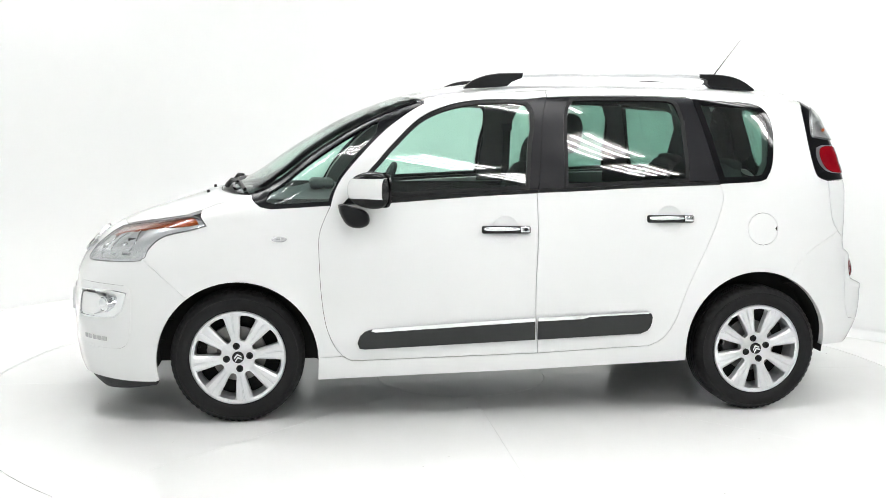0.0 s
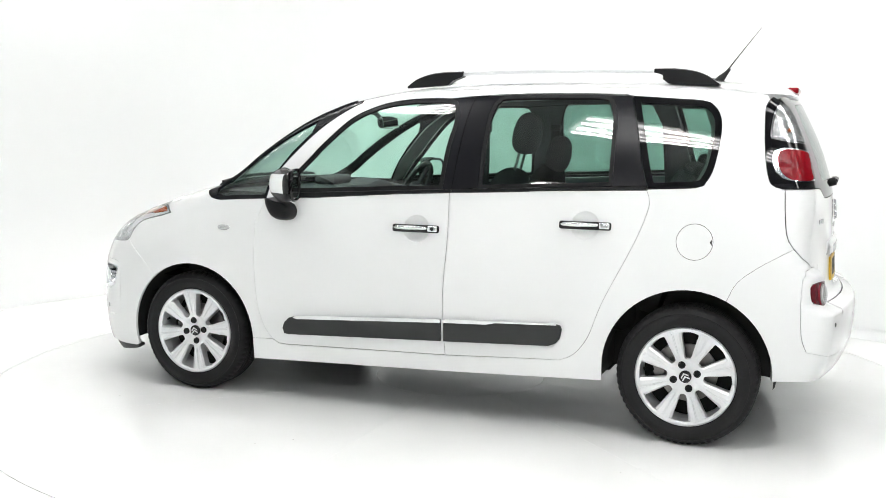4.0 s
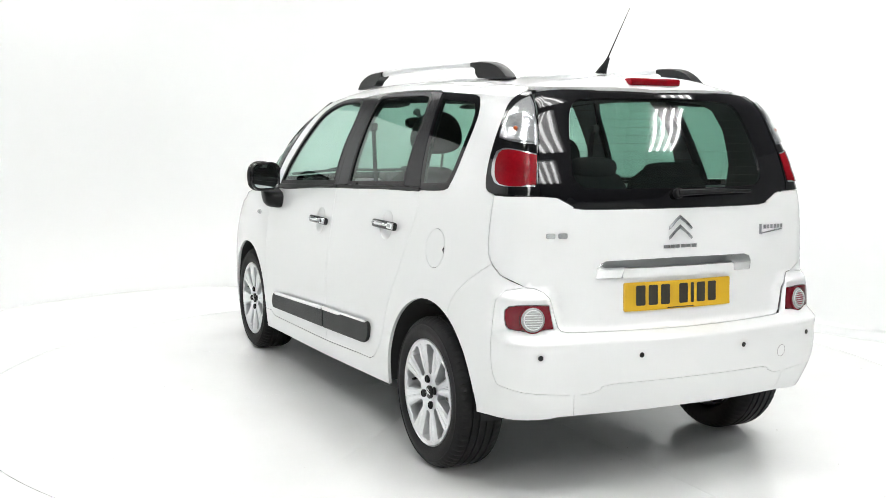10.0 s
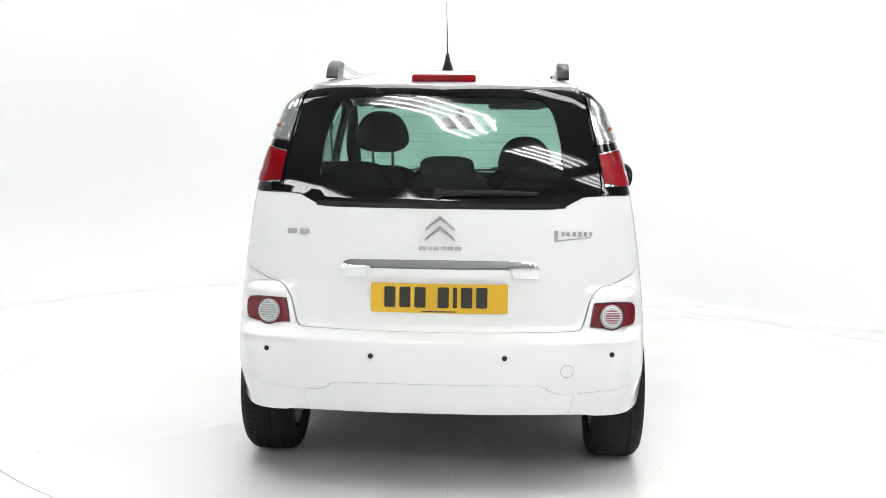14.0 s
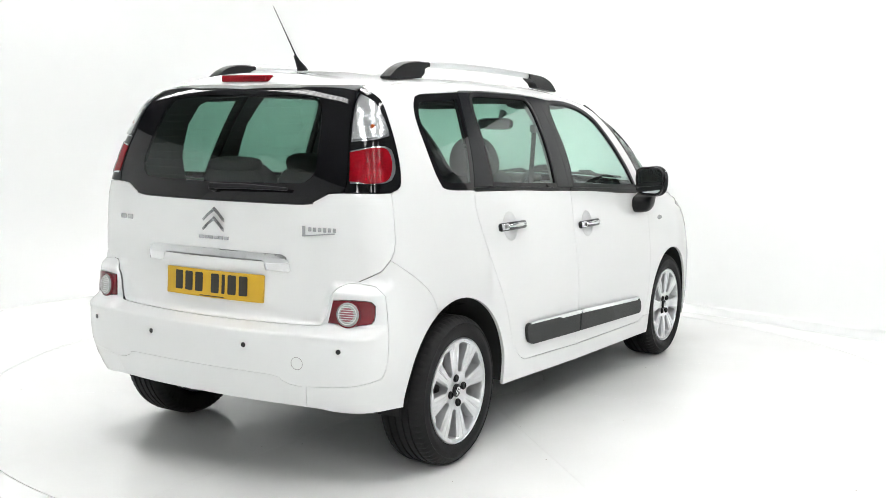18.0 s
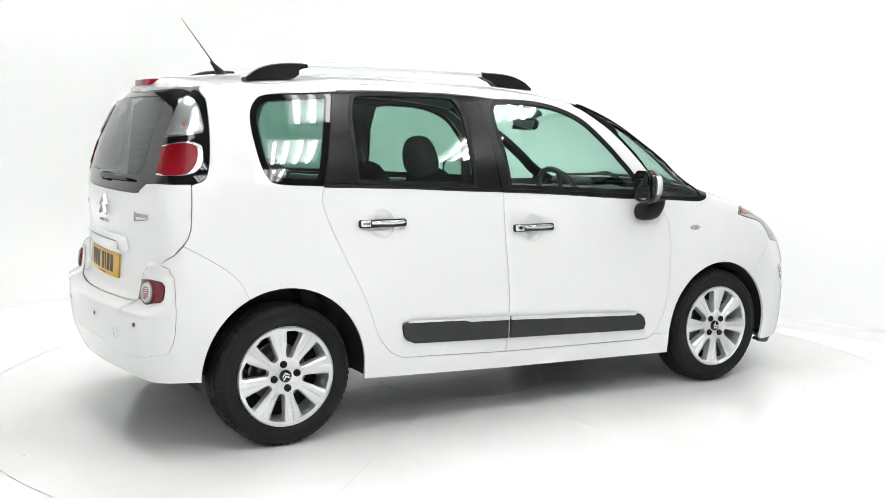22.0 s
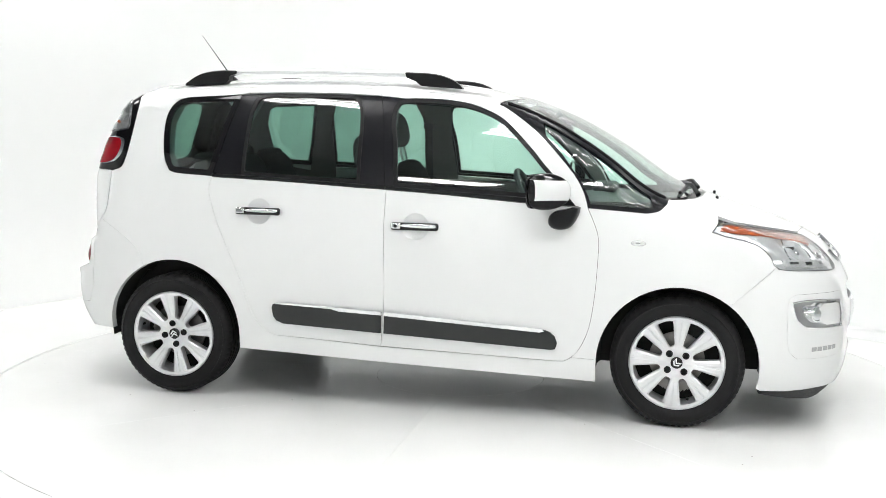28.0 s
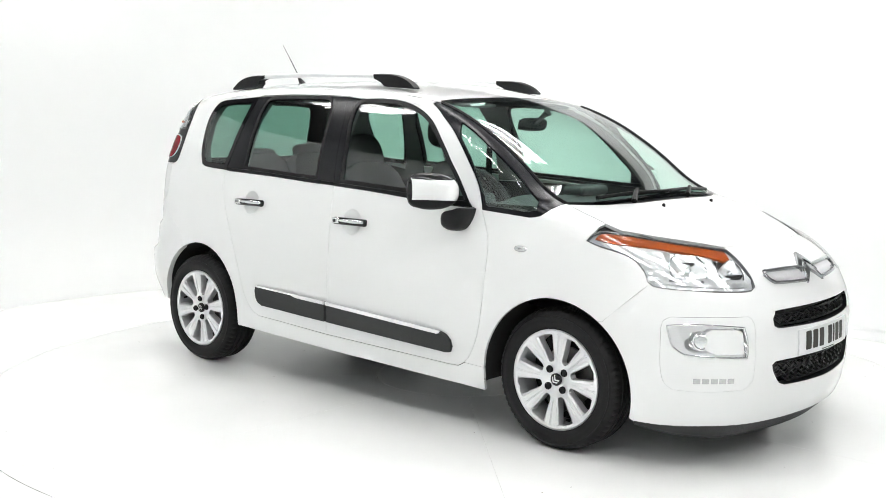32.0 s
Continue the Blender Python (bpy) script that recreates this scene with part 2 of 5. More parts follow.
def sheet(way, outline, holes=(), step=.04, gap=.0010, lift=0., depth=.014, side=1, bulge=None):
    """Mesh data of a panel: an outline in a chart, filled, laid onto the skin, with a folded-in rim. side -1 mirrors it."""
    v2, f2 = fill(inset(np.asarray(outline, float), gap), [inset(np.asarray(h, float), -gap) for h in holes], step)
    q = onto(way, v2)
    n = outward(q)
    q = q + n * lift
    if bulge is not None:
        q = q + n * bulge(q)[:, None]
    a = np.cross(q[f2[:, 1]] - q[f2[:, 0]], q[f2[:, 2]] - q[f2[:, 0]])
    flip = (a * n[f2[:, 0]]).sum(1) < 0
    f2[flip] = f2[flip][:, ::-1]
    if bulge is not None:
        a = np.cross(q[f2[:, 1]] - q[f2[:, 0]], q[f2[:, 2]] - q[f2[:, 0]])
        n = np.zeros_like(q)
        for k in range(3):
            np.add.at(n, f2[:, k], a)
        n /= np.maximum(np.linalg.norm(n, axis=1, keepdims=True), 1e-12)
    e = np.vstack([f2[:, [0, 1]], f2[:, [1, 2]], f2[:, [2, 0]]])
    key, back = e[:, 0] * 1000000 + e[:, 1], e[:, 1] * 1000000 + e[:, 0]
    rim = e[~np.isin(key, back)]
    names = np.unique(rim)
    top = np.searchsorted(names, rim) + len(q)
    low = top + len(names)
    allq = np.vstack([q, q[names], q[names] - n[names] * depth])
    faces = [tuple(f) for f in f2.tolist()] + [(t[1], t[0], w[0], w[1]) for t, w in zip(top.tolist(), low.tolist())]
    if side < 0:
        allq = allq * (1, -1, 1)
        n = n * (1, -1, 1)
        faces = [f[::-1] for f in faces]
    return allq, faces, n, len(q), len(names)


def panel(name, way, outline, material, parent, label="", side=1, **kw):
    q, faces, n, nq, nr = sheet(way, outline, side=side, **kw)
    me = bpy.data.meshes.new(name)
    me.from_pydata([tuple(v) for v in q], [], faces)
    me.update()
    me.polygons.foreach_set("use_smooth", [True] * len(faces))
    rim = np.zeros((2 * nr, 3))
    for f in faces:
        if len(f) == 4:
            a, b, c = (q[i] for i in f[:3])
            w = np.cross(b - a, c - a)
            for i in f:
                rim[i - nq] += w
    rim /= np.maximum(np.linalg.norm(rim, axis=1, keepdims=True), 1e-12)
    me.normals_split_custom_set_from_vertices([tuple(v) for v in np.vstack([n, rim])])
    me.materials.append(material)
    ob = new(name, me)
    ob.parent = parent
    if material in (GLASS, PRIVACY, REARGLASS, LENS):
        ob.visible_shadow = False
    if label:
        tagged(ob, label)
    return ob


def at_side(pts):
    return onto("side", pts)


def mixed(way, *pieces):
    """An outline in one chart from pieces given as (chart, points, curved)."""
    out = []
    for w, pts, *curved in pieces:
        c = spline(pts, .02) if (curved and curved[0]) else pts
        for v in chart(way, onto(w, c)):
            if not out or np.linalg.norm(v - out[-1]) > .002:
                out.append(v)
    if np.linalg.norm(out[0] - out[-1]) < .002:
        out.pop()
    return dense(np.array(out), .03)



# ---- the car's outer skin: x forward, y to its left, z up, metres from the middle of the wheelbase ----
def curve(*pts):
    """A smooth function through (a, b) points, with no overshoot."""
    a = np.array([p[0] for p in pts], float)
    b = np.array([p[1] for p in pts], float)
    d = np.diff(b) / np.diff(a)
    m = np.zeros(len(a))
    m[1:-1] = np.where(d[:-1] * d[1:] > 0, 2 * d[:-1] * d[1:] / np.where(d[:-1] + d[1:] == 0, 1, d[:-1] + d[1:]), 0)
    m[0], m[-1] = d[0], d[-1]

    def value(x):
        x = np.asarray(x, float)
        i = np.clip(np.searchsorted(a, x) - 1, 0, len(a) - 2)
        h = a[i + 1] - a[i]
        u = (x - a[i]) / h
        low, high = u < 0, u > 1
        w = np.clip(u, 0, 1)
        y = (b[i] * (1 + 2 * w) * (1 - w) ** 2 + b[i + 1] * w * w * (3 - 2 * w)
             + h * (m[i] * w * (1 - w) ** 2 - m[i + 1] * w * w * (1 - w)))
        return y + np.where(low, u * h * m[i], 0) + np.where(high, (u - 1) * h * m[i + 1], 0)
    return value


WIDTH = curve((-2.0, .70), (-1.7, .785), (-1.5, .810), (-1.27, .822), (-.7, .836), (0, .846), (.7, .846), (1.1, .846), (1.35, .842), (1.6, .815), (1.8, .775), (2.1, .69))
WAIST = curve((.1, -.04), (.2, -.018), (.3, -.006), (.42, 0), (.55, 0), (.68, -.006), (.8, -.018), (.9, -.030), (1.0, -.045), (1.1, -.062),
              (1.2, -.085), (1.3, -.117), (1.4, -.157), (1.5, -.203), (1.6, -.26), (1.7, -.33))
NOSE = curve((.08, 1.98), (.13, 2.04), (.18, 2.085), (.25, 2.112), (.38, 2.128), (.5, 2.13), (.62, 2.118), (.72, 2.080), (.8, 2.025), (.87, 1.96), (1.0, 1.82))
TAIL = curve((.2, -1.83), (.28, -1.88), (.36, -1.925), (.45, -1.95), (.555, -1.957), (.612, -1.95), (.632, -1.905), (.652, -1.857), (.675, -1.850), (.75, -1.842), (.85, -1.838), (1.0, -1.832),
             (1.1, -1.825), (1.16, -1.81), (1.3, -1.765), (1.42, -1.71), (1.53, -1.652), (1.6, -1.60), (1.7, -1.5))
TOP = curve((-1.9, 1.50), (-1.68, 1.565), (-1.6, 1.588), (-1.5, 1.606), (-1.3, 1.628), (-1.0, 1.641), (-.6, 1.646), (-.3, 1.641), (0, 1.624), (.156, 1.606), (.308, 1.578), (.46, 1.542),
            (.6, 1.493), (.75, 1.428), (.905, 1.342), (1.06, 1.243), (1.2, 1.143), (1.29, 1.095), (1.36, 1.070), (1.45, 1.047), (1.577, 1.008), (1.703, .966), (1.829, .920), (1.923, .880), (2.0, .838), (2.1, .76))
SWEEP = curve((-.2, 0), (.1, .05), (.4, .14), (.8, .24), (1.2, .30), (1.5, .30), (2.0, .25))
CROWN = curve((-1.7, .14), (-1.3, .17), (-.5, .18), (.1, .15), (.5, .07), (1.0, .03), (1.4, .03), (1.7, .05), (2.0, .06))


FLAT = curve((.5, .20), (.75, .19), (1.0, .15), (1.2, .125), (1.6, .12))


def smax(a, b, r):
    h = np.maximum(r - np.abs(a - b), 0) / r
    return np.maximum(a, b) + h * h * r / 4


def ease(u):
    u = np.clip(u, 0, 1)
    return u * u * (3 - 2 * u)


def skin(x, y, z):
    """Below 0 inside the car's skin, 0 on it."""
    y = np.abs(y)
    side = y - WIDTH(x) - WAIST(z) + .055 * ease((-1.50 - x) / .35) * ease((.50 - z) / .22)
    nose = x - NOSE(z) + .35 * y * y
    pod = ease((y - .503 - .22 * (z - .65)) / .065) * ease((z - .58) / .09) * ease((.812 - z) / .045)
    tail = TAIL(z) + FLAT(z) * y * y - .042 * pod - x
    top = (z - TOP(x + SWEEP(x) * y * y) + CROWN(x) * y * y) * .8
    f = smax(side, nose, .22)
    f = smax(f, tail, .07)
    return smax(f, top, .05)


RAYS = {"side": lambda a, b: ((a, 0 * a, b), (0 * a, 0 * a + 1, 0 * a)),
        "top": lambda a, b: ((a, b, 0 * a + .55), (0 * a, 0 * a, 0 * a + 1)),
        "front": lambda a, b: ((0 * a, a, b), (0 * a + 1, 0 * a, 0 * a)),
        "rear": lambda a, b: ((0 * a, a, b), (0 * a - 1, 0 * a, 0 * a)),
        "nose": lambda a, b: ((0 * a + 1.1, 0 * a, b), (np.cos(a / .9), np.sin(a / .9), 0 * a)),
        "stern": lambda a, b: ((0 * a - 1.0, 0 * a, b), (-np.cos(a / .9), np.sin(a / .9), 0 * a))}


def onto(way, pts):
    """Points of a chart, laid onto the skin along that chart's rays."""
    p = np.asarray(pts, float).reshape(-1, 2)
    o, d = (np.stack(q, 1) for q in RAYS[way](p[:, 0], p[:, 1]))
    lo, hi = np.zeros(len(p)), np.full(len(p), 2.6)
    for _ in range(36):
        mid = (lo + hi) / 2
        q = o + d * mid[:, None]
        inside = skin(q[:, 0], q[:, 1], q[:, 2]) < 0
        lo, hi = np.where(inside, mid, lo), np.where(inside, hi, mid)
    return o + d * lo[:, None]


def chart(way, q):
    """The chart's coordinates of points in space."""
    q = np.asarray(q, float).reshape(-1, 3)
    if way == "side":
        return q[:, [0, 2]]
    if way == "top":
        return q[:, [0, 1]]
    if way in ("front", "rear"):
        return q[:, [1, 2]]
    if way == "nose":
        return np.stack([.9 * np.arctan2(q[:, 1], q[:, 0] - 1.1), q[:, 2]], 1)
    return np.stack([.9 * np.arctan2(q[:, 1], -1.0 - q[:, 0]), q[:, 2]], 1)


def outward(q):
    """The skin's normals."""
    e = 1e-4
    n = np.stack([skin(*(q + np.eye(3)[i] * e).T) - skin(*(q - np.eye(3)[i] * e).T) for i in range(3)], 1)
    return n / np.linalg.norm(n, axis=1, keepdims=True)



# ---- the studio ----
RADIUS = 2.54


def ring_sheet(name, outer_pts, inner_r, material, thick, z=0., n=128):
    """A floor sheet with a round hole."""
    bm = bmesh.new()
    inner = [bm.verts.new((inner_r * math.cos(2 * math.pi * k / n), inner_r * math.sin(2 * math.pi * k / n), z)) for k in range(n)]
    low = [bm.verts.new((v.co.x, v.co.y, z - thick)) for v in inner]
    outer = []
    for k in range(n):
        c, s = math.cos(2 * math.pi * k / n), math.sin(2 * math.pi * k / n)
        outer.append(bm.verts.new((outer_pts * c / max(abs(c), abs(s)), outer_pts * s / max(abs(c), abs(s)), z)))
    for k in range(n):
        j = (k + 1) % n
        bm.faces.new((inner[k], outer[k], outer[j], inner[j]))
        bm.faces.new((inner[k], inner[j], low[j], low[k]))
    return part(name, bm, material, None)


floor = tagged(ring_sheet("floor", 9.0, RADIUS + .0068, FLOOR_M, .06), "glossy white painted studio floor", "floor", kind="structure")
pit_bm = bmesh.new()
bmesh.ops.create_circle(pit_bm, cap_ends=True, segments=64, radius=2.8, matrix=Matrix.Translation((0, 0, -.058)))
tagged(part("floor_pit", pit_bm, ROOF_M, None), "dark shallow pit under the turntable", "floor pit", kind="structure")

turntable = new("turntable")
tagged(turntable, "white painted round car turntable with fine joints", "turntable")
HUB = .47
for k in range(8):
    bm = bmesh.new()
    a0, a1 = 2 * math.pi * k / 8, 2 * math.pi * (k + 1) / 8
    m = 24
    rim = [(RADIUS * math.cos(a0 + (a1 - a0) * i / m), RADIUS * math.sin(a0 + (a1 - a0) * i / m)) for i in range(m + 1)]
    core_arc = [(HUB * math.cos(a1 + (a0 - a1) * i / 6), HUB * math.sin(a1 + (a0 - a1) * i / 6)) for i in range(7)]
    ring = inset(np.array(rim + core_arc), .0004)
    tops = [bm.verts.new((x, y, 0)) for x, y in ring]
    lows = [bm.verts.new((x, y, -.05)) for x, y in ring]
    bm.faces.new(tops)
    for i in range(len(tops)):
        j = (i + 1) % len(tops)
        bm.faces.new((tops[j], tops[i], lows[i], lows[j]))
    part("deck_plate", bm, TABLE_M, turntable)
bm = bmesh.new()
lathe(bm, [(0.001, 0), (HUB - .002, 0), (HUB - .002, -.05)], 40, "z")
part("centre_plate", bm, TABLE_M, turntable)

# a seamless wall: floor line, then a rounded foot, then upright
WALL_LINE = [(5.6, -4.8), (5.1, -6.4), (3.6, -7.7), (1.6, -8.35), (-.4, -8.5), (-2.2, -8.1), (-3.4, -6.9), (-4.0, -4.5), (-4.0, -2), (-3.95, .6), (-3.6, 2.0), (-2.8, 3.0), (-1.6, 3.45), (-.3, 3.45), (.8, 3.1), (1.75, 2.49), (2.92, 1.38), (3.75, .60)]


def cove(line, radius, height, step=.25):
    pts = [Vector((*p, 0)) for p in spline(line, step)]
    bm = bmesh.new()
    rows = []
    for i, p in enumerate(pts):
        d = (pts[min(i + 1, len(pts) - 1)] - pts[max(i - 1, 0)]).normalized()
        out = Vector((-d.y, d.x, 0))
        r = radius(p)
        prof = [(-.3, .0012), (-r * .02, .0012)] + [(r * math.sin(a), .0012 + r * (1 - math.cos(a))) for a in np.linspace(0, math.pi / 2, 16)] + [(r, height(p)), (r + .15, height(p))]
        rows.append([bm.verts.new(p + out * u + Vector((0, 0, z))) for u, z in prof])
    for a, b in zip(rows, rows[1:]):
        for k in range(len(a) - 1):
            bm.faces.new((a[k], b[k], b[k + 1], a[k + 1]))
    return bm


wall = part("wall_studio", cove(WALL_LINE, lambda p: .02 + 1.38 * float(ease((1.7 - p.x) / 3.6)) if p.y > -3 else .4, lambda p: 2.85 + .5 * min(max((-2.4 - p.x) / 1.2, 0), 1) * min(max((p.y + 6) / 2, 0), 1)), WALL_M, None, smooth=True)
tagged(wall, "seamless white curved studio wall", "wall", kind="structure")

bm = bmesh.new()
box(bm, (-9.2, -9.2, -.2), (9.2, -9, 4.6))
tagged(part("wall_south", bm, HALL_M, None), "plain pale hall wall behind the studio opening", "wall", kind="structure")
for nm, lo, hi in (("wall_north", (-9.2, 9, -.2), (9.2, 9.2, 4.6)), ("wall_west", (-9.2, -9, -.2), (-9, 9, 4.6)), ("wall_east", (9, -9, -.2), (9.2, 9, 4.6))):
    bm = bmesh.new()
    box(bm, lo, hi)
    tagged(part(nm, bm, HALL_M, None), "plain pale hall wall", "wall", kind="structure")
bm = bmesh.new()
box(bm, (-9.2, -9.2, 4.6), (9.2, 9.2, 4.8))
tagged(part("ceiling", bm, ROOF_M, None), "dark hall ceiling", "ceiling", kind="structure")


def ceiling_light(x, y, z, turn, length=1.5):
    """A hung tray with four bare tubes."""
    e = new("ceiling_light")
    tagged(e, "hanging white tray with four bright fluorescent tubes", "ceiling light", "hall lights")
    bm = bmesh.new()
    box(bm, (-length / 2 - .05, -.28, .03), (length / 2 + .05, .28, .09), .01, 1)
    part("tray", bm, TIN_M, e)
    for k in range(4):
        bm = bmesh.new()
        yy = -.195 + .13 * k
        tube(bm, [(-length / 2, yy, 0), (length / 2, yy, 0)], .022, 6)
        part("tube", bm, TUBE_M, e)
    for sx in (-.55, .55):
        bm = bmesh.new()
        tube(bm, [(sx, 0, .09), (sx, 0, 4.6 - z)], .006, 5)
        part("hanger", bm, STEEL, e)
    e.matrix_basis = pose(x, y, z, 0, 0, turn)
    return e


# rows of trays, all slanted like the flat wall beside the turntable
# the last two are added fill from the front, kept out of window reflections
LIGHTS = [(-3.0, 3.0), (-1.7, 1.4), (-.35, -.2), (1.0, -1.8), (2.25, -3.4), (3.5, -5.0),
          (-3.4, .2), (-1.95, -1.4), (-.3, -3.2), (1.15, -4.75), (2.5, -6.3),
          (-.4, 2.4), (1.0, .8), (2.4, -.8), (3.7, -2.3), (-2.9, -6.8), (-.7, -7.3)]
first = ceiling_light(*LIGHTS[0], 3.6, -46, 1.4)
for lx, ly in LIGHTS[1:]:
    copy_thing(first, pose(lx, ly, 3.6, 0, 0, -46))


# ---- the car ----
car = new("car")
tagged(car, "white compact people carrier with chrome handles and alloy wheels", "car")
ROOFLINE = curve((-1.6, .50), (-1.3, .55), (-.91, .562), (-.538, .568), (-.229, .581), (.013, .591), (.259, .597), (.40, .600))
SCREENLINE = curve((.39, .600), (.7, .628), (.95, .645), (1.2, .662), (1.3, .655))


def along(line, a, b, n=14):
    x = np.linspace(a, b, n)
    return [(u, float(line(u))) for u in x]


def arch(cx, cz, r, a, b, n=22):
    return [(cx + r * math.cos(radians(t)), cz + r * math.sin(radians(t))) for t in np.linspace(a, b, n)]


def sym(half):
    """A whole outline from its left half (the chart's first coordinate is 0 in the middle)."""
    h = np.asarray(half, float)
    return dense(np.vstack([h, (h * (-1, 1))[::-1]]), .03)


F_ARCH = (1.268, .298, .372)
R_ARCH = (-1.265, .330, .367)
DOOR_FRONT = [(.745, .296), (.781, .316), (.821, .364), (.860, .460), (.882, .600), (.892, .760), (.892, .880), (.868, .955), (.838, 1.020)]
STRIP_OUT = [(.838, 1.020), (.822, 1.076), (.787, 1.146), (.709, 1.240), (.580, 1.371), (.448, 1.467), (.385, 1.500)]
GLASS_F = [(.757, 1.052), (.680, 1.157), (.615, 1.228), (.550, 1.301), (.419, 1.425), (.285, 1.489), (.149, 1.518), (.013, 1.526), (-.075, 1.525), (-.122, 1.512), (-.140, 1.480), (-.143, 1.400), (-.124, 1.299), (-.106, 1.097)]
MID_SEAM = [(-.150, 1.097), (-.143, 1.080), (-.147, .876), (-.137, .664), (-.137, .502), (-.151, .316)]
REAR_SEAM = [(-.703, .340), (-.768, .372), (-.832, .456), (-.893, .619), (-.996, .833), (-1.048, .953), (-1.080, 1.065), (-1.064, 1.122)]
GLASS_R = [(-.280, 1.113), (-.286, 1.381), (-.300, 1.480), (-.325, 1.522), (-.370, 1.542), (-.671, 1.547), (-.830, 1.544), (-.875, 1.522), (-.892, 1.480), (-.904, 1.415), (-.909, 1.202), (-.908, 1.137)]
QUARTER = [(-.962, 1.541), (-1.108, 1.533), (-1.272, 1.523), (-1.324, 1.500), (-1.358, 1.447), (-1.365, 1.367), (-1.347, 1.234), (-1.318, 1.167), (-1.277, 1.140), (-1.069, 1.127)]
LAMP_OUT = [(-1.626, 1.147), (-1.585, 1.165), (-1.562, 1.235), (-1.548, 1.342), (-1.541, 1.450), (-1.541, 1.500), (-1.552, 1.530)]
LAMP_IN = [(.520, 1.540), (.543, 1.500), (.572, 1.344), (.583, 1.305), (.600, 1.180), (.594, 1.145)]
HATCH_LOW = [(.700, .8085), (.650, .808), (.615, .803), (.590, .790), (.573, .770), (.562, .745), (.549, .690), (.540, .660), (.528, .645), (.500, .640), (.250, .638), (0, .637)]
POD_SEAM = [(-1.763, .808), (-1.745, .799), (-1.735, .765), (-1.733, .65), (-1.742, .52), (-1.765, .455)]
HATCH_SIDE = [(-1.645, 1.143), (-1.652, 1.035), (-1.661, .958), (-1.672, .925), (-1.692, .897)]
BUMPER_SEAM = [(-1.431, .663), (-1.470, .740), (-1.552, .808), (-1.640, .862), (-1.692, .892)]
LOW_SEAM = [(.697, .433), (.612, .423), (.466, .416), (.404, .434), (.363, .450), (0, .454)]
HEAD_TOP = [(1.402, .803, .926), (1.430, .756, .966), (1.504, .690, .962), (1.650, .556, .930), (1.818, .383, .896)]
HEAD_LOW = [(1.818, .383, .896), (1.902, .400, .834), (1.963, .420, .775), (1.974, .463, .742), (1.877, .643, .747), (1.704, .768, .762), (1.662, .772, .822), (1.596, .780, .874), (1.464, .799, .907), (1.402, .803, .926)]
HOOD_FRONT = [(1.818, .383), (1.835, .30), (1.865, .14), (1.875, 0)]


def xyz(pts, way):
    return [tuple(v) for v in chart(way, pts)]


def run(way, w, pts, step=.02, curved=True):
    """Points of one chart carried into another, along the skin."""
    p = spline(pts, step) if curved else pts
    if w == "xyz":
        q = np.asarray(spline(pts, step) if curved else pts, float)
    else:
        q = onto(w, p)
    return [tuple(v) for v in chart(way, q)]


def close(pieces):
    out = []
    for pc in pieces:
        for v in pc:
            if not out or np.linalg.norm(np.subtract(v, out[-1])) > .003:
                out.append(v)
    if np.linalg.norm(np.subtract(out[0], out[-1])) < .003:
        out.pop()
    return dense(np.array(out), .03)


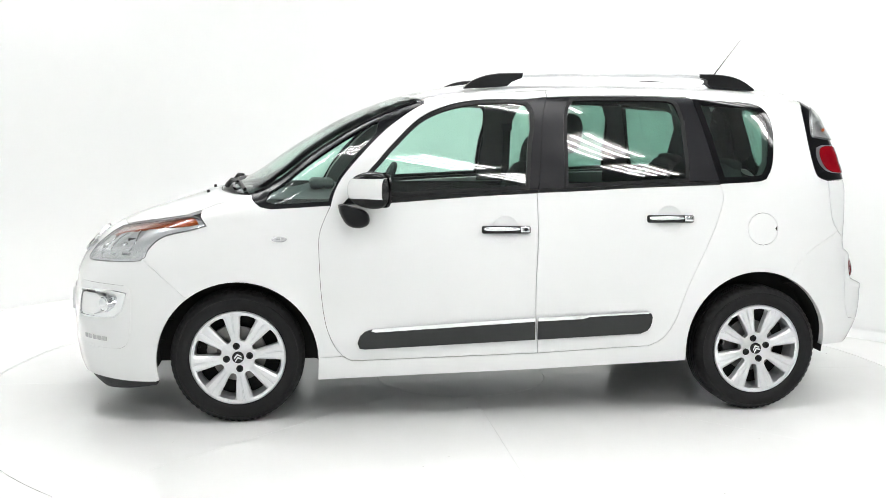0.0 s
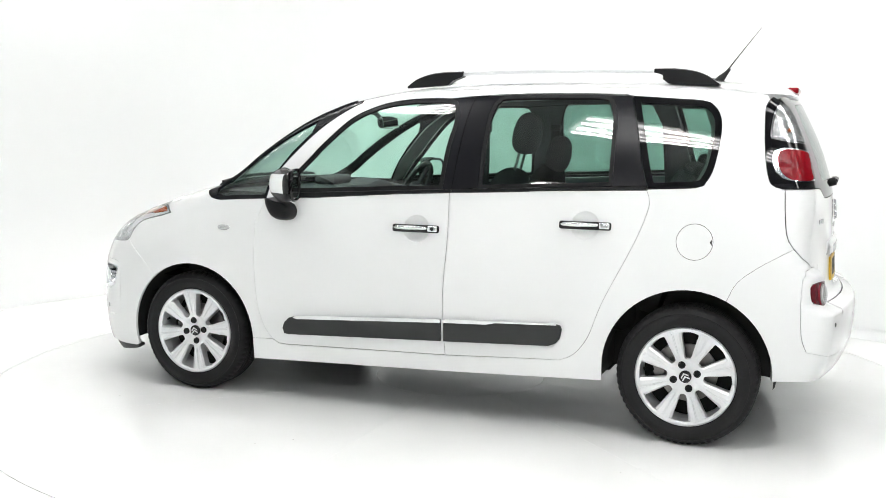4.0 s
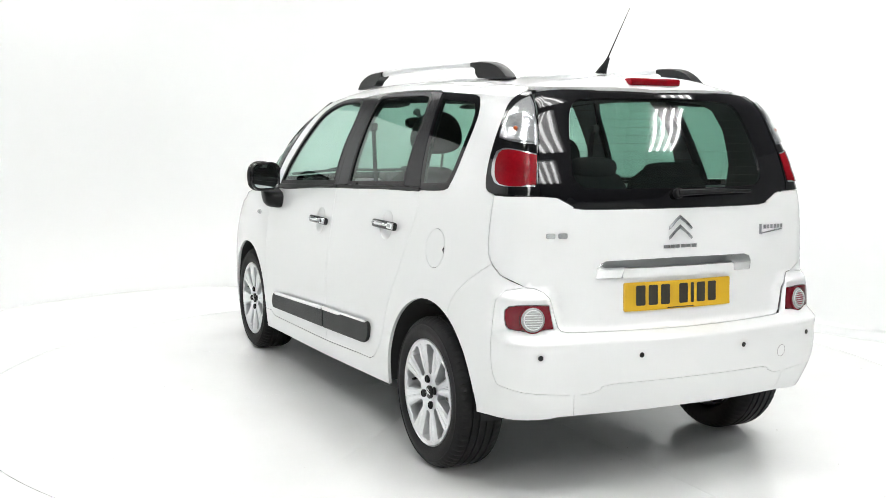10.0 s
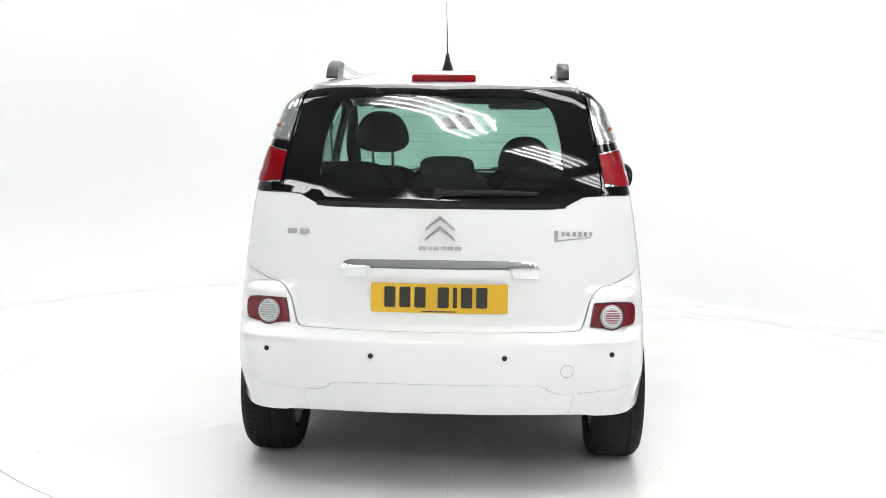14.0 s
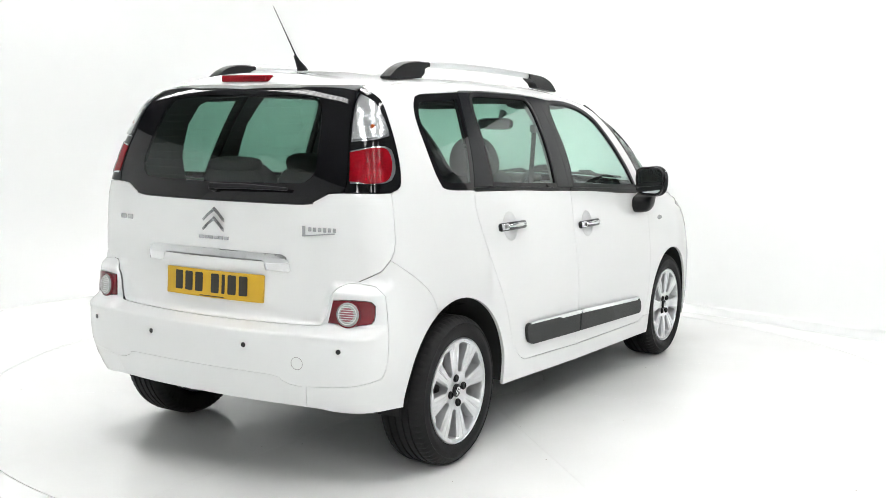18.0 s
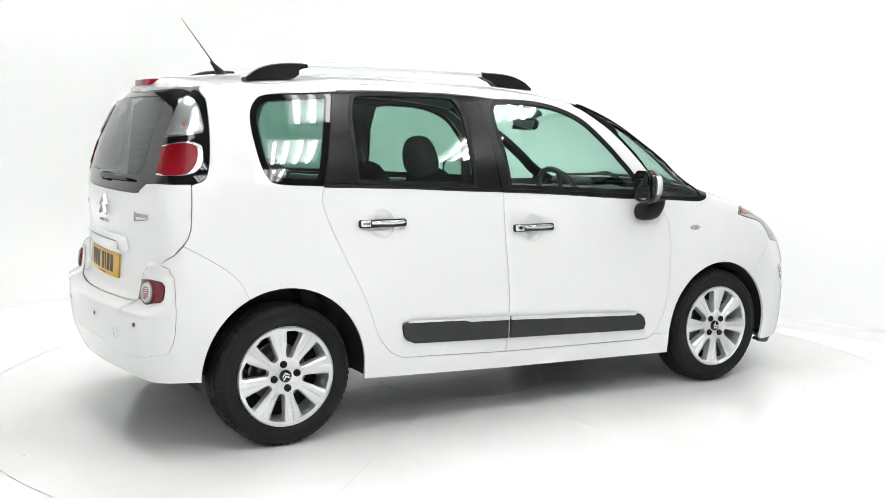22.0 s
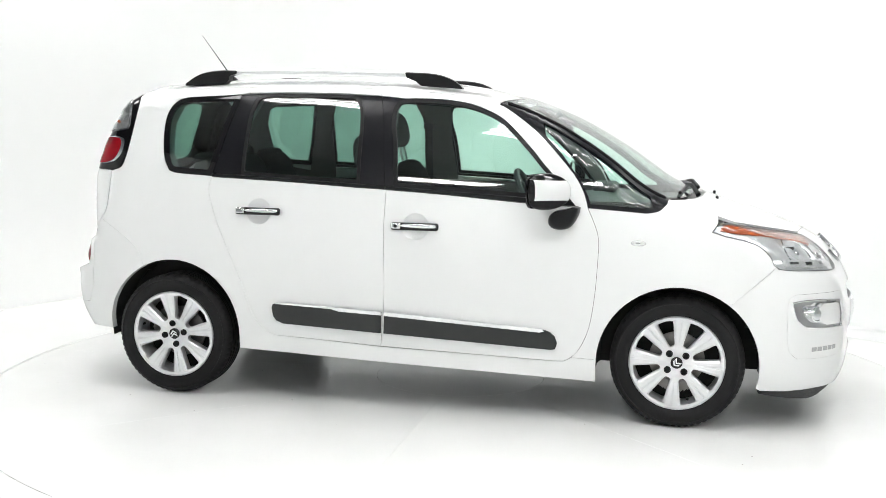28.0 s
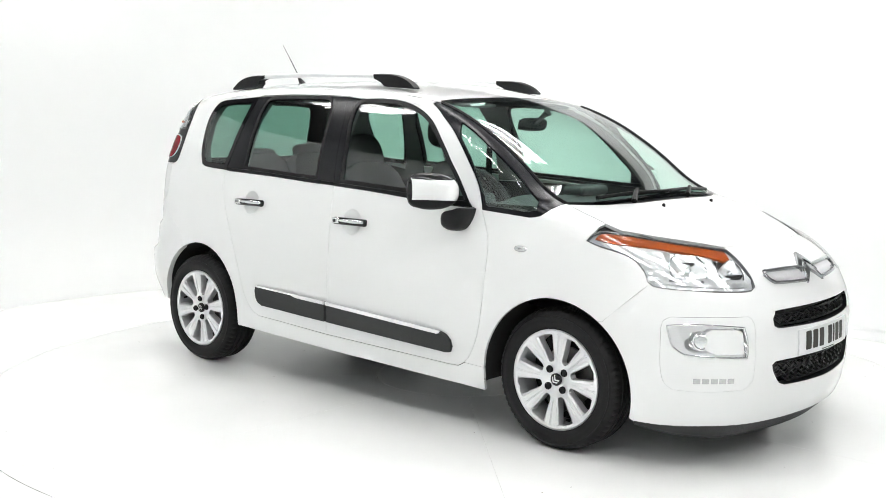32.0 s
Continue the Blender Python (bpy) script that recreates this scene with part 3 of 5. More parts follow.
def body_side(s):
    """All outer panels of one flank; s is 1 for the car's left, -1 for its right."""
    seam_top = run("side", "top", along(ROOFLINE, .385, -.218))
    seam_rear = run("side", "top", along(ROOFLINE, -.218, -.93))
    seam_tail = run("side", "top", along(ROOFLINE, -.93, -1.54))
    # front wing
    fender = close([spline(DOOR_FRONT[1:], .02), [(.838, 1.020), (1.107, 1.003)], spline([(1.107, 1.003), (1.162, 1.013), (1.199, 1.046)], .02),
                    run("side", "top", [(1.205, .664), (1.30, .685), (1.43, .698)]), run("side", "xyz", [(1.43, .698, .985), (1.430, .756, .966), (1.402, .803, .926)], curved=False),
                    run("side", "xyz", HEAD_LOW[::-1][:5]), [(1.692, .770), (1.508, .602)], arch(*F_ARCH, 54, 178), [(.896, .312)]])
    w = panel("front_wing", "side", fender, PAINT, car, side=s, gap=.0004)
    # front door
    door = close([[(-.151, .316), (.70, .294)], spline(DOOR_FRONT, .02), spline(STRIP_OUT, .02), seam_top, [(-.2170, 1.5380)], [(-.12, 1.528)],
                  spline(GLASS_F[:9], .02)[::-1], [(.757, 1.052), (.78, 1.028)], spline([(.78, 1.026), (.57, 1.034), (.142, 1.066), (-.138, 1.081)], .03), spline(MID_SEAM[1:], .03)])
    d1 = panel("front_door", "side", door, PAINT, car, side=s, gap=.0016, holes=[np.array(arch(.012, .908, .064, 0, 345, 24))])
    tail_edge = spline(REAR_SEAM, .02)
    door2 = close([spline(MID_SEAM[1:], .03), [(-.151, .316), (-.541, .335)], tail_edge, spline([(-1.064, 1.122), (-.66, 1.108), (-.392, 1.093), (-.147, 1.082)], .03)])
    d2 = panel("rear_door", "side", door2, PAINT, car, side=s, holes=[np.array(arch(-.800, .957, .064, 0, 345, 24))])
    strip = close([[(-.2190, 1.5385), (-.36, 1.5475), (-.671, 1.553), (-.93, 1.549)], seam_rear[::-1]])
    panel("door_frame", "side", strip, PAINT, d2, side=s, step=.03)
    # rear wing
    wing = close([tail_edge, spline(QUARTER, .02)[::-1], [(-.93, 1.549)], seam_tail, [(-1.552, 1.530)], spline(LAMP_OUT, .02)[::-1], [(-1.643, 1.140)],
                  spline([(-1.643, 1.140), (-1.650, 1.035), (-1.659, .958), (-1.670, .925), (-1.690, .897)], .02), spline(BUMPER_SEAM, .02)[::-1], arch(*R_ARCH, 117, 0), [(-.898, .262), (-.72, .256), (-.14, .235), (.758, .208), (.897, .203)],
                  [(.896, .3105), (.783, .3148)], [(.745, .2945), (.70, .2925)], [(-.151, .3145), (-.541, .3335), (-.701, .3385)]])
    flap = [np.array(arch(-1.283, .907, .079, 0, 345, 24))] if s > 0 else []
    rw = panel("rear_wing", "side", wing, PAINT, car, "white rear wing and sill in one pressing", side=s, holes=flap, gap=.0008)
    if flap:
        panel("fuel_flap", "side", flap[0], PAINT, rw, "round white fuel flap", side=s, gap=.0015, step=.03)
    # dark trim round the glass
    belt1 = close([spline([(.78, 1.028), (.57, 1.035), (.142, 1.067), (-.146, 1.082)], .03), [(-.148, 1.098)], spline([(-.148, 1.098), (.142, 1.083), (.57, 1.060), (.757, 1.052)], .03)])
    panel("belt_trim", "side", belt1, BLACK, d1, "matt black window sill strip", side=s, lift=.004, step=.03)
    belt2 = close([spline([(-.152, 1.083), (-.392, 1.094), (-.66, 1.109), (-1.060, 1.123)], .03), [(-1.066, 1.137)], spline([(-1.066, 1.137), (-.914, 1.134), (-.392, 1.110), (-.152, 1.099)], .03)])
    panel("belt_trim", "side", belt2, BLACK, d2, "matt black window sill strip", side=s, lift=.004, step=.03)
    g1 = close([spline(GLASS_F, .02), spline([(-.106, 1.097), (.142, 1.084), (.57, 1.061), (.757, 1.054)], .03)])
    hole1 = inset(dense(g1, .03), .020)
    panel("window_seal", "side", g1, BLACK, d1, "black rubber window seal", side=s, holes=[hole1], gap=.0, step=.03)
    panel("window_glass", "side", hole1, GLASS, d1, "green tinted door window", side=s, gap=.001, lift=-.006, depth=.001, step=.06)
    g2 = close([spline(GLASS_R, .02), spline([(-.908, 1.137), (-.392, 1.111), (-.280, 1.106)], .03)])
    hole2 = inset(dense(g2, .03), .018)
    panel("window_seal", "side", g2, BLACK, d2, "black rubber window seal", side=s, holes=[hole2], gap=.0, step=.03)
    panel("window_glass", "side", hole2, PRIVACY, d2, "darker tinted rear door window", side=s, gap=.001, lift=-.006, depth=.001, step=.06)
    bseam = [(-.150, 1.098), (-.166, 1.25), (-.185, 1.42), (-.212, 1.537)]
    b1 = close([spline(GLASS_F[8:], .02), [(-.106, 1.099)], spline(bseam, .03), [(-.12, 1.528)]])
    panel("pillar_trim", "side", b1, PILLAR, d1, "satin black pillar cover", side=s, step=.03)
    b2 = close([spline(bseam, .03)[::-1], [(-.150, 1.099), (-.280, 1.107)], spline(GLASS_R[:5], .02), [(-.225, 1.538)]])
    panel("pillar_trim", "side", b2, PILLAR, d2, "satin black pillar cover", side=s, step=.03)
    cfront = spline(GLASS_R[6:], .02)
    c1 = close([cfront, [(-.908, 1.137), (-1.064, 1.139)], spline([(-1.064, 1.139), (-1.036, 1.230), (-.995, 1.403), (-.958, 1.541)], .03)])
    panel("pillar_trim", "side", c1, PILLAR, d2, "satin black pillar cover", side=s, step=.03)
    q = close([spline(QUARTER, .02), spline([(-1.069, 1.127), (-1.038, 1.230), (-.997, 1.403), (-.962, 1.541)], .03)])
    qhole = inset(dense(q, .03), .03)
    qw = panel("quarter_window", "side", q, FRIT, car, "dark rear quarter window with a black border", side=s, holes=[qhole], gap=.001, step=.03)
    panel("glass", "side", qhole, PRIVACY, qw, "dark tinted glass", side=s, gap=.0, depth=.001, step=.06)
    # the small window ahead of the door, in its black frame
    screen_edge = run("side", "top", along(SCREENLINE, .392, 1.205, 20))
    a1 = close([spline(STRIP_OUT, .02)[::-1], [(.838, 1.020), (1.107, 1.003)], spline([(1.107, 1.003), (1.162, 1.013), (1.199, 1.046)], .02), screen_edge[::-1]])
    up = [(x, z - .024) for x, z in screen_edge if .60 < x < 1.135]
    ahole = close([up[::-1], [(.625, 1.352), (.712, 1.262), (.790, 1.160), (.838, 1.075), (.848, 1.040)], [(1.09, 1.027), (1.135, 1.038)]])
    ap = panel("front_quarter_frame", "side", a1, PILLAR, car, "black frame of the small front side window", side=s, holes=[ahole], step=.03)
    panel("glass", "side", ahole, GLASS, ap, "small green tinted front side window", side=s, lift=-.006, gap=0, depth=.001, step=.05)
    # protective strip with its bright bead
    ml = [(.715, .380), (.704, .412), (.680, .434), (.640, .446)]
    m1 = close([spline(ml, .02), [(-.130, .488)], [(-.133, .384)], [(.680, .350), (.706, .354), (.715, .380)]])
    panel("side_moulding", "side", m1, PLASTIC, d1, "dark grained side moulding", side=s, lift=.016, depth=.02, gap=.001, step=.04)
    m2 = close([[(-.146, .489), (-.685, .508)], spline([(-.685, .508), (-.708, .502), (-.715, .484), (-.706, .438), (-.690, .418), (-.655, .404)], .02), [(-.146, .384)]])
    panel("side_moulding", "side", m2, PLASTIC, d2, "dark grained side moulding", side=s, lift=.016, depth=.02, gap=.001, step=.04)
    b1 = close([[(.640, .449), (.652, .438), (.63, .432)], [(-.130, .473), (-.130, .491)]])
    panel("bright_bead", "side", b1, CHROME, d1, "chrome bead along the moulding", side=s, lift=.022, depth=.012, gap=.0, step=.04)
    b2 = close([[(-.146, .492), (-.146, .474)], [(-.36, .482), (-.40, .492), (-.694, .503), (-.688, .512)]])
    panel("bright_bead", "side", b2, CHROME, d2, "chrome bead along the moulding", side=s, lift=.022, depth=.012, gap=.0, step=.04)
    return w, d1, d2


def symmetric_panels():
    half = [(x, y) for x, y in run("top", "top", [(.455, 0), (.44, .3), (.392, .600)])] + list(map(tuple, along(ROOFLINE, .392, -1.54)))
    tail = run("top", "rear", [(.512, 1.553), (.3, 1.556), (0, 1.558)])
    h = np.array(half + tail)
    outline = dense(np.vstack([h, (h * (1, -1))[::-1]]), .03)
    outline = close([outline])
    panel("roof", "top", outline, PAINT, car, step=.06)
    base = [(1.205, .662), (1.275, .52), (1.315, .3), (1.33, 0)]
    h = np.array(spline([(.458, 0), (.443, .3), (.395, .598)], .03) + along(SCREENLINE, .40, 1.2) + spline(base, .03))
    ws = close([np.vstack([h, (h * (1, -1))[::-1]])])
    wsh = inset(ws, .014)
    f = panel("windscreen", "top", ws, FRIT, car, "large raked windscreen with a black edge", holes=[wsh], gap=.001, step=.04)
    panel("glass", "top", wsh, GLASS, f, "green tinted windscreen glass", gap=0, depth=.001, step=.07)
    for s in (1, -1):
        q = onto("top", along(SCREENLINE, .42, 1.19, 20))
        bm = bmesh.new()
        tube(bm, [Vector(v * (1, s, 1)) for v in q + outward(q) * .002], .0065, 6)
        part("screen_seal", bm, BLACK, f, "black rubber screen edge", smooth=True)
    rear_edge = [(1.215, .668), (1.30, .52), (1.365, .3), (1.385, 0)]
    h = np.array(spline(rear_edge, .03)[::-1] + spline([(1.215, .668), (1.30, .685), (1.43, .698)], .03) + xyz(spline(HEAD_TOP[2:], .03), "top") + spline(HOOD_FRONT, .03)[1:])
    hood = close([np.vstack([h, (h * (1, -1))[::-1]])])
    panel("bonnet", "top", hood, PAINT, car, step=.05)
    h = np.array(spline(base, .03)[::-1] + spline(rear_edge, .03))
    cowl = close([np.vstack([h, (h * (1, -1))[::-1]])])
    panel("scuttle", "top", cowl, BLACK, car, "black plastic scuttle below the windscreen", lift=-.012, step=.04)
    # rear end
    hatch = sym(run("stern", "rear", [(0, 1.092), (.42, 1.094), (.468, 1.105), (.500, 1.122), (.530, 1.138), (.594, 1.1435)]) + run("stern", "side", HATCH_SIDE) + run("stern", "side", [(-1.692, .897), (-1.727, .855), (-1.761, .812)], curved=False)
                + run("stern", "rear", HATCH_LOW))
    hatch = close([hatch])
    panel("tailgate", "stern", hatch, PAINT, car, gap=.0009, step=.022)
    gh = run("stern", "rear", [(0, 1.548), (.30, 1.546), (.44, 1.543), (.520, 1.532)]) + run("stern", "rear", LAMP_IN[1:]) + run("stern", "rear", [(.594, 1.1445), (.530, 1.139), (.500, 1.123), (.468, 1.106), (.42, 1.095), (0, 1.093)])
    gl = close([sym(gh)])
    hh = close([sym(run("stern", "rear", [(0, 1.512), (.32, 1.506), (.395, 1.485), (.432, 1.40), (.452, 1.27), (.455, 1.22), (.43, 1.185), (.36, 1.172), (0, 1.168)]))])
    f = panel("rear_window", "stern", gl, FRIT, car, "dark curved rear window with a black border", holes=[hh], gap=.002, step=.04)
    panel("glass", "stern", hh, REARGLASS, f, "dark tinted rear glass", gap=0, depth=.001, step=.06)
    fog_hole = fog_outline()
    h = run("stern", "side", POD_SEAM) + run("stern", "rear", LOW_SEAM)
    ch = close([sym(run("stern", "rear", HATCH_LOW[::-1]) + h)])
    m = fog_hole * (-1, 1)
    panel("rear_bumper", "stern", ch, PAINT, car, holes=[fog_hole, m[::-1]], step=.016, depth=.05)
    low = run("stern", "side", arch(*R_ARCH, 117, 178), curved=False)[::-1] + run("stern", "side", BUMPER_SEAM) + run("stern", "side", [(-1.692, .894), (-1.727, .852)], curved=False) + run("stern", "side", POD_SEAM) + run("stern", "rear", LOW_SEAM)
    bottom = run("stern", "side", [(-1.63, .318), (-1.70, .318)]) + run("stern", "rear", [(.70, .316), (.591, .318), (.486, .328), (0, .334)])
    h = np.array(bottom[::-1] + low)
    lo = np.vstack([h, (h * (-1, 1))[::-1]])
    cut = np.array(run("stern", "rear", [(.508, .4195), (.487, .327)], curved=False))
    wing_pts = [tuple(v) for v in h]
    near = lambda p: int(np.argmin([np.hypot(v[0] - p[0], v[1] - p[1]) for v in wing_pts]))
    i_low, i_top = near(cut[1]), near(cut[0])
    side_piece = close([[tuple(cut[1])], wing_pts[i_low + 1:i_top], [tuple(cut[0])]])
    mid_half = [tuple(cut[0])] + wing_pts[i_top + 1:] + [tuple(v) for v in (h * (-1, 1))[::-1][:len(h) - i_top - 1]] + [(-cut[0][0], cut[0][1]), (-cut[1][0], cut[1][1])] \
        + [(-v[0], v[1]) for v in wing_pts[:i_low][::-1]] + wing_pts[:i_low] + [tuple(cut[1])]
    panel("bumper_valance", "stern", close([mid_half]), PAINT, car, "white lower bumper valance", step=.03, depth=.03, gap=.0007)
    for s in (1, -1):
        panel("bumper_corner", "stern", side_piece, PAINT, car, "white lower bumper corner", side=s, step=.03, depth=.03, gap=.0007)
    # front bumper
    h = run("nose", "top", HOOD_FRONT[::-1]) + run("nose", "xyz", HEAD_LOW[:6]) + run("nose", "side", [(1.692, .770), (1.508, .602)], curved=False) + run("nose", "side", arch(*F_ARCH, 54, -14), curved=False) \
        + run("nose", "side", [(1.645, .20), (1.75, .197)]) + run("nose", "front", [(.648, .200), (.406, .195), (.126, .196), (0, .196)])
    ch = close([sym(h)])
    up = close([sym(run("nose", "front", [(0, .664), (.34, .661), (.385, .652), (.405, .628), (.402, .600), (.380, .588), (0, .580)]))])
    lw = close([sym(run("nose", "front", [(0, .455), (.395, .452), (.415, .44), (.40, .40), (.365, .357), (.33, .345), (0, .335)]))])
    ins = insert_outline()
    panel("front_bumper", "nose", ch, PAINT, car, holes=[up, lw, ins, (ins * (-1, 1))[::-1]], step=.03, gap=.0004)
    chin = close([sym(run("nose", "front", [(0, .194), (.40, .193), (.648, .197)]) + run("nose", "side", [(1.75, .194), (1.645, .198), (1.642, .180), (1.72, .162), (1.80, .145)]) + run("nose", "front", [(.60, .125), (.3, .120), (0, .118)]))])
    panel("chin_spoiler", "nose", chin, PLASTIC, car, "black plastic chin spoiler", lift=-.012, depth=.04, step=.04)
    return up, lw, ins


def fog_outline():
    return close([run("stern", "rear", [(.580, .745), (.64, .748), (.70, .748)]), run("stern", "rear", [(.70, .748), (.726, .744), (.738, .730), (.740, .70), (.738, .675), (.730, .662), (.712, .658)]),
                  run("stern", "rear", [(.712, .657), (.690, .655), (.668, .650), (.645, .648), (.622, .650), (.600, .655), (.565, .657)]), run("stern", "rear", [(.565, .657), (.572, .700), (.580, .745)], curved=False)])


def insert_outline():
    q = [(1.750, .776, .600), (1.758, .773, .632), (1.785, .762, .648)], [(1.785, .762, .648), (1.90, .69, .650), (2.00, .53, .648)], [(2.00, .53, .648), (2.025, .51, .62), (2.035, .51, .50), (2.03, .515, .385), (2.005, .555, .350)], [(2.005, .555, .350), (1.90, .68, .347), (1.80, .75, .352)], [(1.80, .75, .352), (1.765, .765, .38), (1.752, .775, .45), (1.750, .776, .600)]
    return close([run("nose", "xyz", list(p)) for p in q])


for s in (1, -1):
    body_side(s)
GRILLE_UP, GRILLE_LOW, INSERT = symmetric_panels()


def shell():
    """The dark inner tub that closes the gaps, with room for the wheels."""
    bm = bmesh.new()
    xs, zs = np.arange(-1.86, 2.08, .04), np.arange(.20, 1.06, .05)
    gx, gz = np.meshgrid(xs, zs, indexing="ij")
    flat = np.stack([gx.ravel(), gz.ravel()], 1)
    ok = skin(flat[:, 0], 0 * flat[:, 0], flat[:, 1]) < -.035
    hem = curve((-1.9, .38), (-1.62, .36), (-.9, .28), (.9, .235), (1.65, .23), (2.1, .23))
    ok &= flat[:, 1] > hem(flat[:, 0])
    y = onto("side", flat)[:, 1] - .03 - .05 * ease((flat[:, 0] - 1.62) / .1)
    for cx, cz, r in (F_ARCH, R_ARCH):
        hole = (np.hypot(flat[:, 0] - cx, flat[:, 1] - cz) < r + .03) & (flat[:, 1] < .74)
        y = np.where(hole, np.minimum(y, .57), y)
    y, ok = np.maximum(y, .02).reshape(gx.shape), ok.reshape(gx.shape)
    for s in (1, -1):
        made = {}
        for i in range(len(xs) - 1):
            for k in range(len(zs) - 1):
                c = [(i, k), (i + 1, k), (i + 1, k + 1), (i, k + 1)]
                if all(ok[q] for q in c):
                    vs = []
                    for q in c:
                        if q not in made:
                            made[q] = bm.verts.new((xs[q[0]], s * y[q], zs[q[1]]))
                        vs.append(made[q])
                    bm.faces.new(vs)
    for lx, hx, w, z in ((-1.70, -.88, .54, .35), (-.88, 1.80, .56, .25), (-.86, .86, .68, .265), (-1.60, 1.25, .55, .40)):
        bm.faces.new([bm.verts.new(p) for p in ((lx, -w, z), (hx, -w, z), (hx, w, z), (lx, w, z))])
    return part("inner_tub", bm, DARKM, car, "dark underbody and cabin tub")


def arch_liner(cx, cz, r, s):
    bm = bmesh.new()
    n = 26
    prev = None
    for k in range(n + 1):
        a = radians(-8 + 196 * k / n)
        c, d = math.cos(a), math.sin(a)
        x, z = cx + (r + .006) * c, max(cz + (r + .006) * d, .2)
        y = float(onto("side", [(x, z)])[0][1]) - .012
        ring = [bm.verts.new((cx + q * c, s * w, max(cz + q * d, .24))) for q, w in ((r + .006, y), (r + .012, y - .05), (r + .012, .54), (.05, .54))]
        if prev:
            for i in range(3):
                bm.faces.new((prev[i], ring[i], ring[i + 1], prev[i + 1]))
        prev = ring
    return part("wheel_arch_liner", bm, DARKM, car, "black wheel arch liner", smooth=True)


shell()
for s in (1, -1):
    arch_liner(*F_ARCH, s)
    arch_liner(*R_ARCH, s)


def tyre_mesh():
    """A tyre with four round grooves and slanted shoulder cuts."""
    bm = bmesh.new()
    n = 192
    prof = [(.216, -.188), (.236, -.203), (.285, -.204), (.300, -.192), (.3065, -.176)]
    for g in (-.150, -.118, -.086, -.054):
        prof += [(.3105, g - .012), (.3105, g - .005), (.3035, g - .004), (.3035, g + .004), (.3105, g + .005)]
    prof += [(.3105, -.040), (.3075, -.026), (.300, -.012), (.288, -.002), (.284, .001), (.2825, .0035), (.279, .0035), (.277, .0015), (.262, .003), (.257, .0045), (.250, .003), (.238, .002), (.228, -.004), (.2185, -.010)]
    rings = lathe(bm, prof, n)
    for j, (r, h) in enumerate(prof):
        if r > .298 and (h > -.045 or h < -.165):
            for k in range(n):
                if k % 3 == 0:
                    v = rings[j][k].co
                    f = 1 - .0045 / r
                    rings[j][k].co = (v.x * f, v.y, v.z * f)
    return bm


SLOT = curve((.078, 0), (.081, .0095), (.090, .0150), (.112, .0200), (.145, .0262), (.176, .0335), (.194, .0365), (.1995, .0340), (.2015, 0))


def spoke_disc():
    """The cast face of the wheel: eight flared spokes with fine creases, deep slots between them."""
    radii = [.026, .036, .046, .058, .070, .078, .0795, .081, .085, .090, .100, .112, .130, .145, .160, .176, .186, .194, .198, .2005, .2015, .205, .209, .2155]
    across = [-1, -.90, -.70, -.52, -.47, -.42, -.13, -.08, 0, .08, .13, .42, .47, .52, .70, .90, 1]
    face = curve((.026, -.021), (.046, -.019), (.070, -.015), (.10, -.010), (.15, -.0055), (.19, -.0035), (.205, -.0035), (.2155, -.006))
    bm = bmesh.new()
    for k in range(8):
        mid = radians(6.5 + 45 * k)
        rows = []
        for r in radii:
            w = float(SLOT(r)) if .078 < r < .2015 else 0
            half = radians(22.5) - math.asin(w / r)
            fade = min(max((r - .075) / .03, 0), 1) * min(max((.213 - r) / .008, 0), 1)
            row = []
            for u in across:
                h = float(face(r))
                if abs(u) == .08:
                    h -= .0020 * fade
                if abs(u) == .47:
                    h -= .0006 * fade
                h -= .0075 * fade * max(abs(u) - .70, 0) / .30
                if k % 2 and r < .09:
                    h += .005 * ease((r - .034) / .02) * (1 - abs(u)) * ease((.09 - r) / .02)
                a = mid + half * u
                row.append(bm.verts.new((r * math.cos(a), h, r * math.sin(a))))
            rows.append(row)
        for a, b in zip(rows, rows[1:]):
            for i in range(len(across) - 1):
                bm.faces.new((a[i], b[i], b[i + 1], a[i + 1]))
    bmesh.ops.remove_doubles(bm, verts=bm.verts, dist=2e-5)
    rim = [e for e in bm.edges if len(e.link_faces) == 1]
    low = {}
    for e in rim:
        for v in e.verts:
            if v not in low:
                f = .965 if .079 < math.hypot(v.co.x, v.co.z) < .195 else 1
                low[v] = bm.verts.new((v.co.x * f, v.co.y - .040, v.co.z * f))
    for e in rim:
        a, b = e.verts
        bm.faces.new((a, b, low[b], low[a]))
    bmesh.ops.recalc_face_normals(bm, faces=bm.faces)
    return bm


def bolt_mesh(x, z):
    bm = bmesh.new()
    lathe(bm, [(.0165, -.03), (.0165, -.011), (.014, -.008), (.0125, -.0075), (.0115, -.012), (.0001, -.012)], 12, at=(x, 0, z))
    return bm


WHEEL = {}


